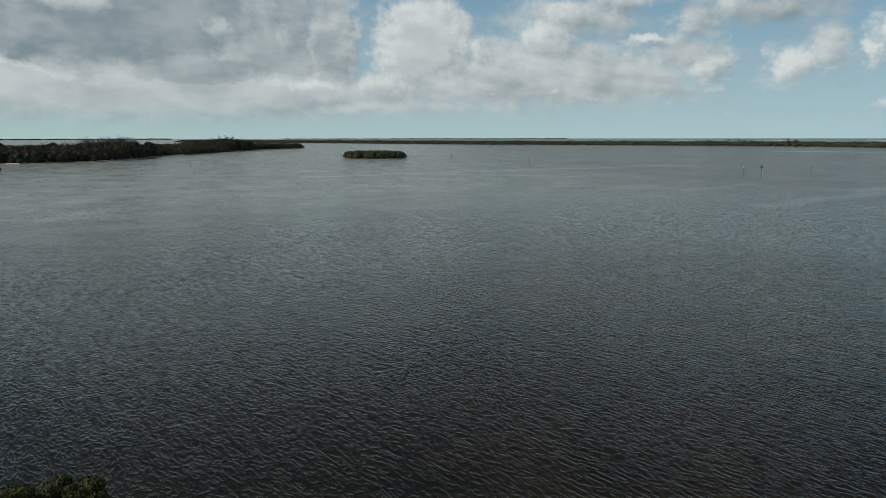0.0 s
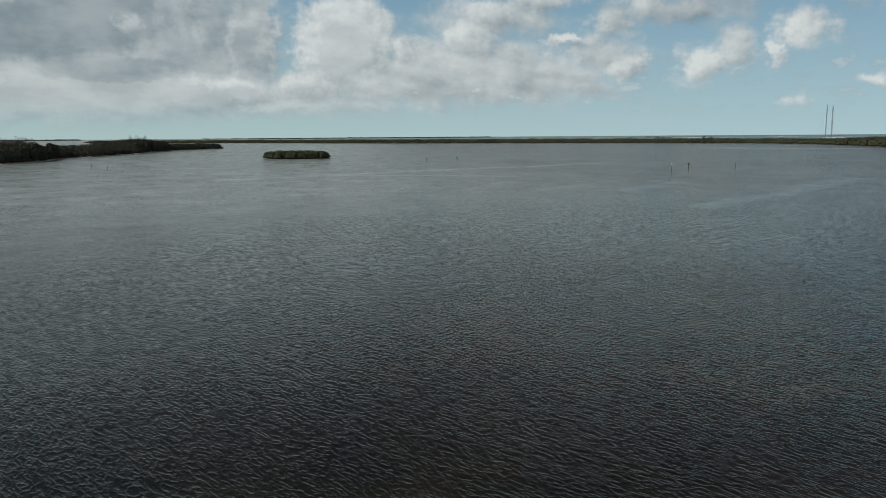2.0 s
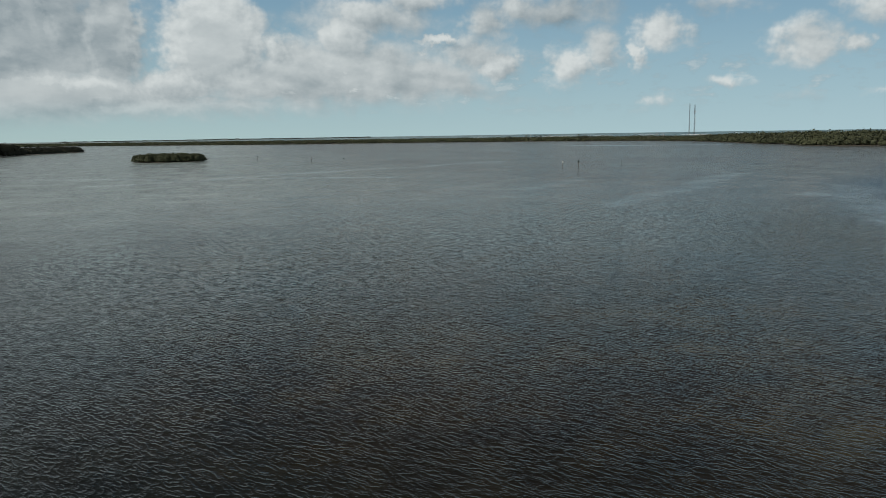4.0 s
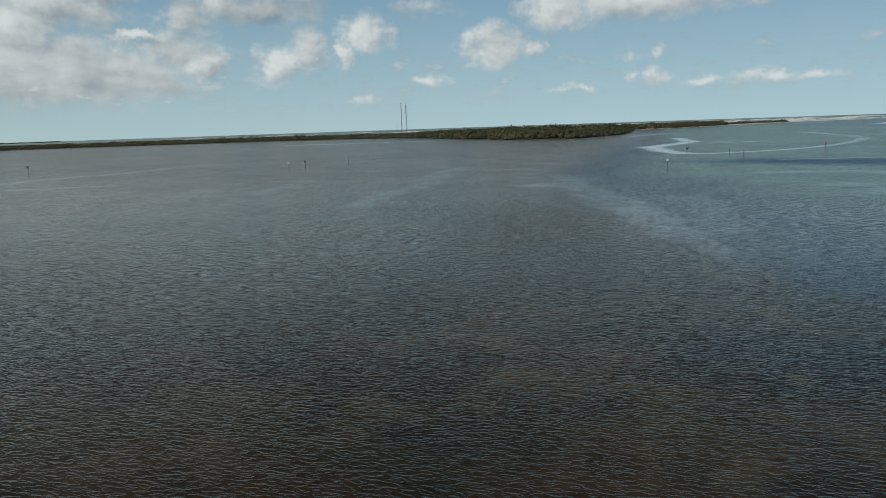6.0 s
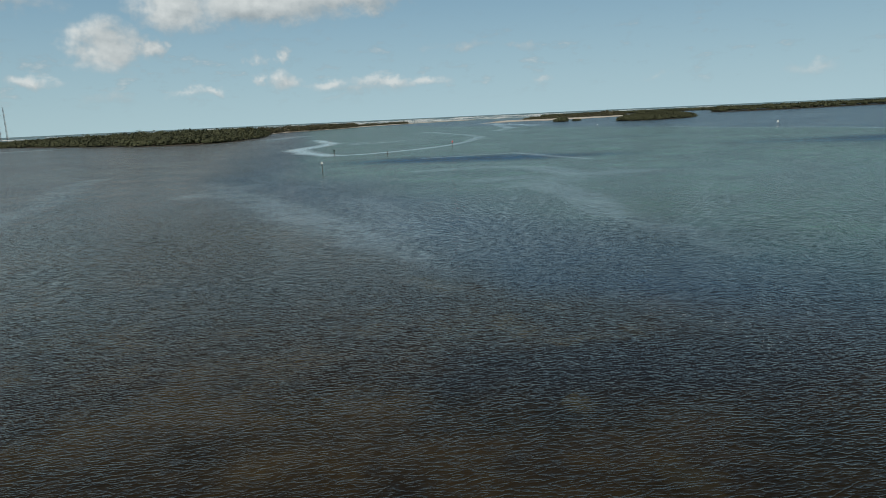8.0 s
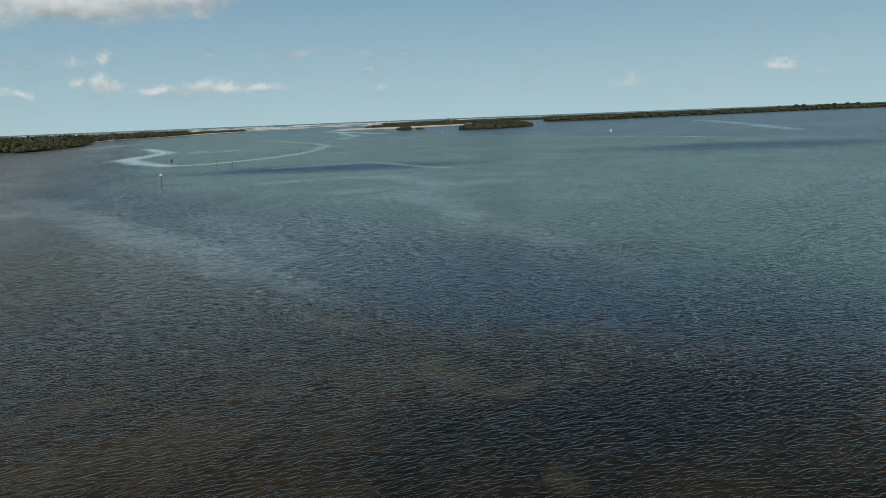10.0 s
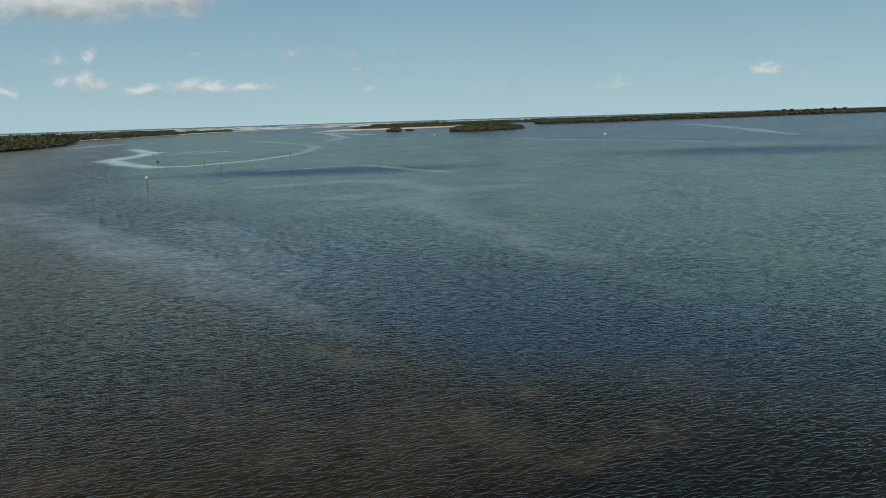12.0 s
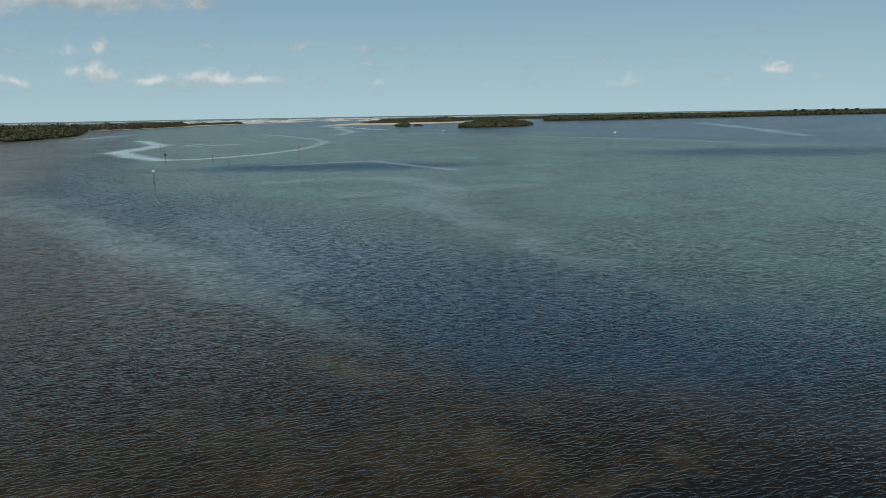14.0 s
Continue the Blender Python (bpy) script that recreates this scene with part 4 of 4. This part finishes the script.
STRAND = tree("casuarina", "tall dark coastal tree with a ragged crown", 12.5, 4.0, -0.5, WOODLAND, 18, 60, 1.0, 42, (-256, 642, 0.5), 0.7, "tall trees on the peninsula")
for i, (x, y) in enumerate(((-270, 600), (-258, 600), (-268, 634), (-275, 655), (-265, 668), (-272, 640), (-280, 615), (-268, 900), (-262, 930), (-272, 950), (-270, 985),
                            (-266, 1010), (-275, 925), (-280, 960), (-300, 560), (-312, 585), (-330, 540))):
    copy_thing((PINE, STRAND)[i % 2], pose(x, y, 0.5, 0, 0, 47 * i) @ Matrix.Scale(1.0, 4))

# leafy and leafless trees that stand above the far mangroves
EMERGENT = tree("emergent_tree", "open-crowned tree rising above the mangroves", 13.5, 3.6, 0.4, SCRUB, 30, 26, 0.7, 43, (562, 1445, 0.5), 0.7, "trees above the far mangroves", (0.12, 0.24))
for i, (x, y) in enumerate(((578, 1438), (588, 1432), (597, 1425), (640, 1360), (650, 1352), (535, 1470))):
    copy_thing(EMERGENT, pose(x, y, 0.3 - 0.9 * (i % 3), 0, 0, 71 * i))
DEAD = bare_tree("dead_tree", "bleached leafless tree above the mangroves", 15.0, 44, (570, 1442, 0.4), "dead trees on the far shore")
for i, (x, y) in enumerate(((604, 1420), (585, 1440), (655, 1345), (715, 1200), (722, 1190), (708, 1215), (1095, 885), (1115, 888), (1140, 890), (1160, 893), (1180, 894), (1200, 896),
                            (1222, 900), (1245, 903), (1270, 906), (1130, 893), (1210, 905))):
    copy_thing(DEAD, pose(x, y, 0.2 - 2.2 * (i % 3) - (1.5 if x > 900 else 0), 0, 0, 83 * i))
# ragged tall trees along the long island
KEY_TREE = tree("key_tree", "dark tree standing above the long mangrove island", 15.0, 5.0, 0.5, WOODLAND, 22, 40, 1.3, 45, (1935, -385, 0.5), 0.8, "tall trees on the long island")
for i, (x, y) in enumerate(((1925, -400), (1945, -440), (1960, -455), (1975, -480), (1990, -470), (2000, -500), (2010, -520), (1900, -340), (2050, -545), (2065, -560))):
    copy_thing(KEY_TREE, pose(x, y, 0.5 - 1.2 * (i % 3), 0, 0, 59 * i))


# ---- mangroves at the near shore, passed at the start ----
def mangrove_tree(label, height, spread, seed, at):
    rng = random.Random(seed)
    root = tagged(new("mangrove_tree"), label, "tree", "mangroves at the near shore")
    root.matrix_basis = pose(*at)
    for i in range(9):
        q, r = math.tau * i / 9 + rng.uniform(-0.2, 0.2), rng.uniform(0.7, 1.5)
        bm = bmesh.new()
        tube(bm, (math.cos(q) * r, math.sin(q) * r, -0.5), (math.cos(q) * 0.1, math.sin(q) * 0.1, rng.uniform(1.0, 2.0)), 0.035, 0.05, 6, 0.22, 5)
        part("prop_root", bm, BARK, root)
    bm = bmesh.new()
    tube(bm, (0, 0, 0.9), (0.2, 0.1, height * 0.7), 0.15, 0.06, 8, 0.2, 5)
    part("trunk", bm, BARK, root)
    crowns = []
    for i in range(64):
        q, share = rng.uniform(0, math.tau), rng.uniform(0.5, 0.97)
        reach = spread * rng.uniform(0.15, 1.0) * (1.25 - 0.55 * share)
        tip = Vector((math.cos(q) * reach, math.sin(q) * reach, height * share - 0.4))
        if i < 9:
            bm = bmesh.new()
            tube(bm, (0.1, 0.05, height * share * 0.6), tip, 0.06, 0.02, 6, 0.15, 4)
            part("limb", bm, BARK, root)
        crowns.append((tip.x, tip.y, tip.z, rng.uniform(0.22, 0.58), rng.uniform(0.2, 0.46)))
    leafy("crown", crowns, 420, 0.058, SHORE_MANGROVE, root, seed)


mangrove_tree("bushy green mangrove on stilt roots at the near shore", 6.7, 2.6, 51, (-13.4, 21.4, 0.4))
mangrove_tree("broad olive-green mangrove on stilt roots at the near shore", 7.0, 2.5, 52, (-10.0, 20.7, 0.2))
mangrove_tree("low dense mangrove on stilt roots at the near shore", 7.1, 2.6, 53, (-14.3, 20.7, 0.5))
mangrove_tree("bushy green mangrove on stilt roots at the near shore", 7.1, 2.2, 54, (-11.9, 21.5, 0.4))
mangrove_tree("small olive-green mangrove among taller ones on the muddy bank", 6.9, 2.0, 55, (-12.7, 20.3, 0.3))


# ---- open sea: surf over the bar, and low land on the horizon ----
def surf():
    """Broken white crests over the bar, thin and ragged."""
    m, k, p = material("sea_foam", 0.8)
    at = k.add("ShaderNodeNewGeometry").outputs["Position"]
    k.plug(p.inputs["Base Color"], k.mix(k.noise(at, 0.3, 4.0), (0.62, 0.66, 0.66), (0.85, 0.86, 0.85)))
    rng = random.Random(8)
    bm = bmesh.new()
    for i in range(190):
        az, r = radians(rng.uniform(56, 74)), rng.uniform(2350, 3700)
        if i > 110:
            az, r = radians(rng.uniform(15, 56)), rng.uniform(2300, 3600)
        if i > 150:
            az, r = radians(rng.uniform(74, 106)), rng.uniform(2700, 3700)
        x, y, sea = math.sin(az) * r, math.cos(az) * r, sea_level(r + 60)
        half, deep = rng.uniform(12, 65), rng.uniform(0.8, 2.2)
        tilt = az + radians(90) + rng.uniform(-0.2, 0.2)
        n = 12
        near, crest, far = [], [], []
        for j in range(n + 1):
            t = j / n * 2 - 1
            ragged = (1 - t * t) * (0.6 + 0.4 * rng.random())
            cx, cy = x + math.sin(tilt) * half * t, y + math.cos(tilt) * half * t
            ux, uy = -math.sin(az), -math.cos(az)
            near.append(bm.verts.new((cx + ux * deep * ragged * 2, cy + uy * deep * ragged * 2, sea + 0.03)))
            crest.append(bm.verts.new((cx, cy, sea + 0.05 + 0.9 * ragged)))
            far.append(bm.verts.new((cx - ux * deep * ragged, cy - uy * deep * ragged, sea + 0.03)))
        for j in range(n):
            bm.faces.new((near[j], near[j + 1], crest[j + 1], crest[j]))
            bm.faces.new((crest[j], crest[j + 1], far[j + 1], far[j]))
    me = bpy.data.meshes.new("surf")
    bm.to_mesh(me)
    bm.free()
    me.materials.append(m)
    return tagged(new("surf", me), "white breaking surf over the outer bar", "surf", kind="stuff")


surf()


def horizon_land(a0, a1, r, height, seed, label):
    """A low wooded coast far away between two headings."""
    front = [(math.sin(radians(a0 + (a1 - a0) * i / 6)) * r, math.cos(radians(a0 + (a1 - a0) * i / 6)) * r) for i in range(7)]
    back = [(x * 1.015, y * 1.015) for x, y in front[::-1]]
    poly = outline(front + back, 40, 8, seed)
    ground = land(poly, MUD, "low distant coast", 0.6, 8)
    woods = thicket("coastal_woods", poly, height, 14, 16, 3.0, WOODLAND, label, seed, 6, 200, 0.35)
    ground.location.z = woods.location.z = sea_level(r) - 0.3


horizon_land(-40, -20.5, 4300, 4.6, 61, "hazy line of woods on the far coast")
horizon_land(-12, 9.5, 4250, 3.6, 62, "thin dark line of woods on the horizon")


def far_building(x, y, wide, deep, storeys, label):
    """A pale block of flats with rows of windows and a flat roof."""
    root = tagged(new("apartment_building"), label, "building", "blocks on the horizon")
    root.matrix_basis = pose(x, y, sea_level(math.hypot(x, y)) + 0.4, 0, 0, math.degrees(math.atan2(-x, y)))
    tall = storeys * 3.1
    bm = bmesh.new()
    block(bm, -wide / 2, -deep / 2, -1, wide / 2, deep / 2, tall, 0.1)
    part("wall", bm, CONCRETE, root)
    bm = bmesh.new()
    block(bm, -wide / 2 - 0.4, -deep / 2 - 0.4, tall + 0.004, wide / 2 + 0.4, deep / 2 + 0.4, tall + 0.7, 0.1)
    part("roof", bm, STEEL, root, "flat grey roof")
    bm = bmesh.new()
    block(bm, -0.8, -0.05, -0.9, 0.8, 0.05, 0.9)
    bmesh.ops.recalc_face_normals(bm, faces=bm.faces[:])
    me = bpy.data.meshes.new("window")
    bm.to_mesh(me)
    bm.free()
    me.materials.append(GLASSY)
    for s in range(storeys):
        for i in range(int(wide // 4)):
            w = new("window", me)
            w.parent = root
            w.matrix_basis = pose(-wide / 2 + 2.2 + i * 4, -deep / 2 - 0.03, s * 3.1 + 1.7)


far_building(-95, 4225, 34, 14, 2, "long low block of flats, hazy on the horizon")
far_building(-30, 4225, 20, 14, 2, "short block of flats, hazy on the horizon")


def foam_line():
    """Small flecks of foam strung along a drift line near the camera's last stand."""
    m, k, p = material("drift_foam", 0.7)
    at = k.add("ShaderNodeNewGeometry").outputs["Position"]
    k.plug(p.inputs["Base Color"], k.mix(k.noise(at, 3.0, 3.0), (0.16, 0.17, 0.165), (0.36, 0.37, 0.36)))
    rng = random.Random(17)
    bm = bmesh.new()
    for _ in range(260):
        t = rng.random()
        x = 73 - 12 * t + rng.gauss(0, 1.3) + 1.2 * math.sin(t * 11)
        y = 69 - 15 * t + rng.gauss(0, 0.7)
        r = rng.uniform(0.008, 0.026)
        rim = [bm.verts.new((x + r * math.cos(q) * rng.uniform(0.7, 1.5), y + r * math.sin(q), 0.035)) for q in (math.tau * i / 7 for i in range(7))]
        tip = bm.verts.new((x, y, 0.06))
        for i in range(7):
            bm.faces.new((rim[i], rim[(i + 1) % 7], tip))
    me = bpy.data.meshes.new("foam_flecks")
    bm.to_mesh(me)
    bm.free()
    me.materials.append(m)
    tagged(new("foam_flecks", me), "scattered pale foam flecks along a drift line", "foam", kind="stuff")


foam_line()
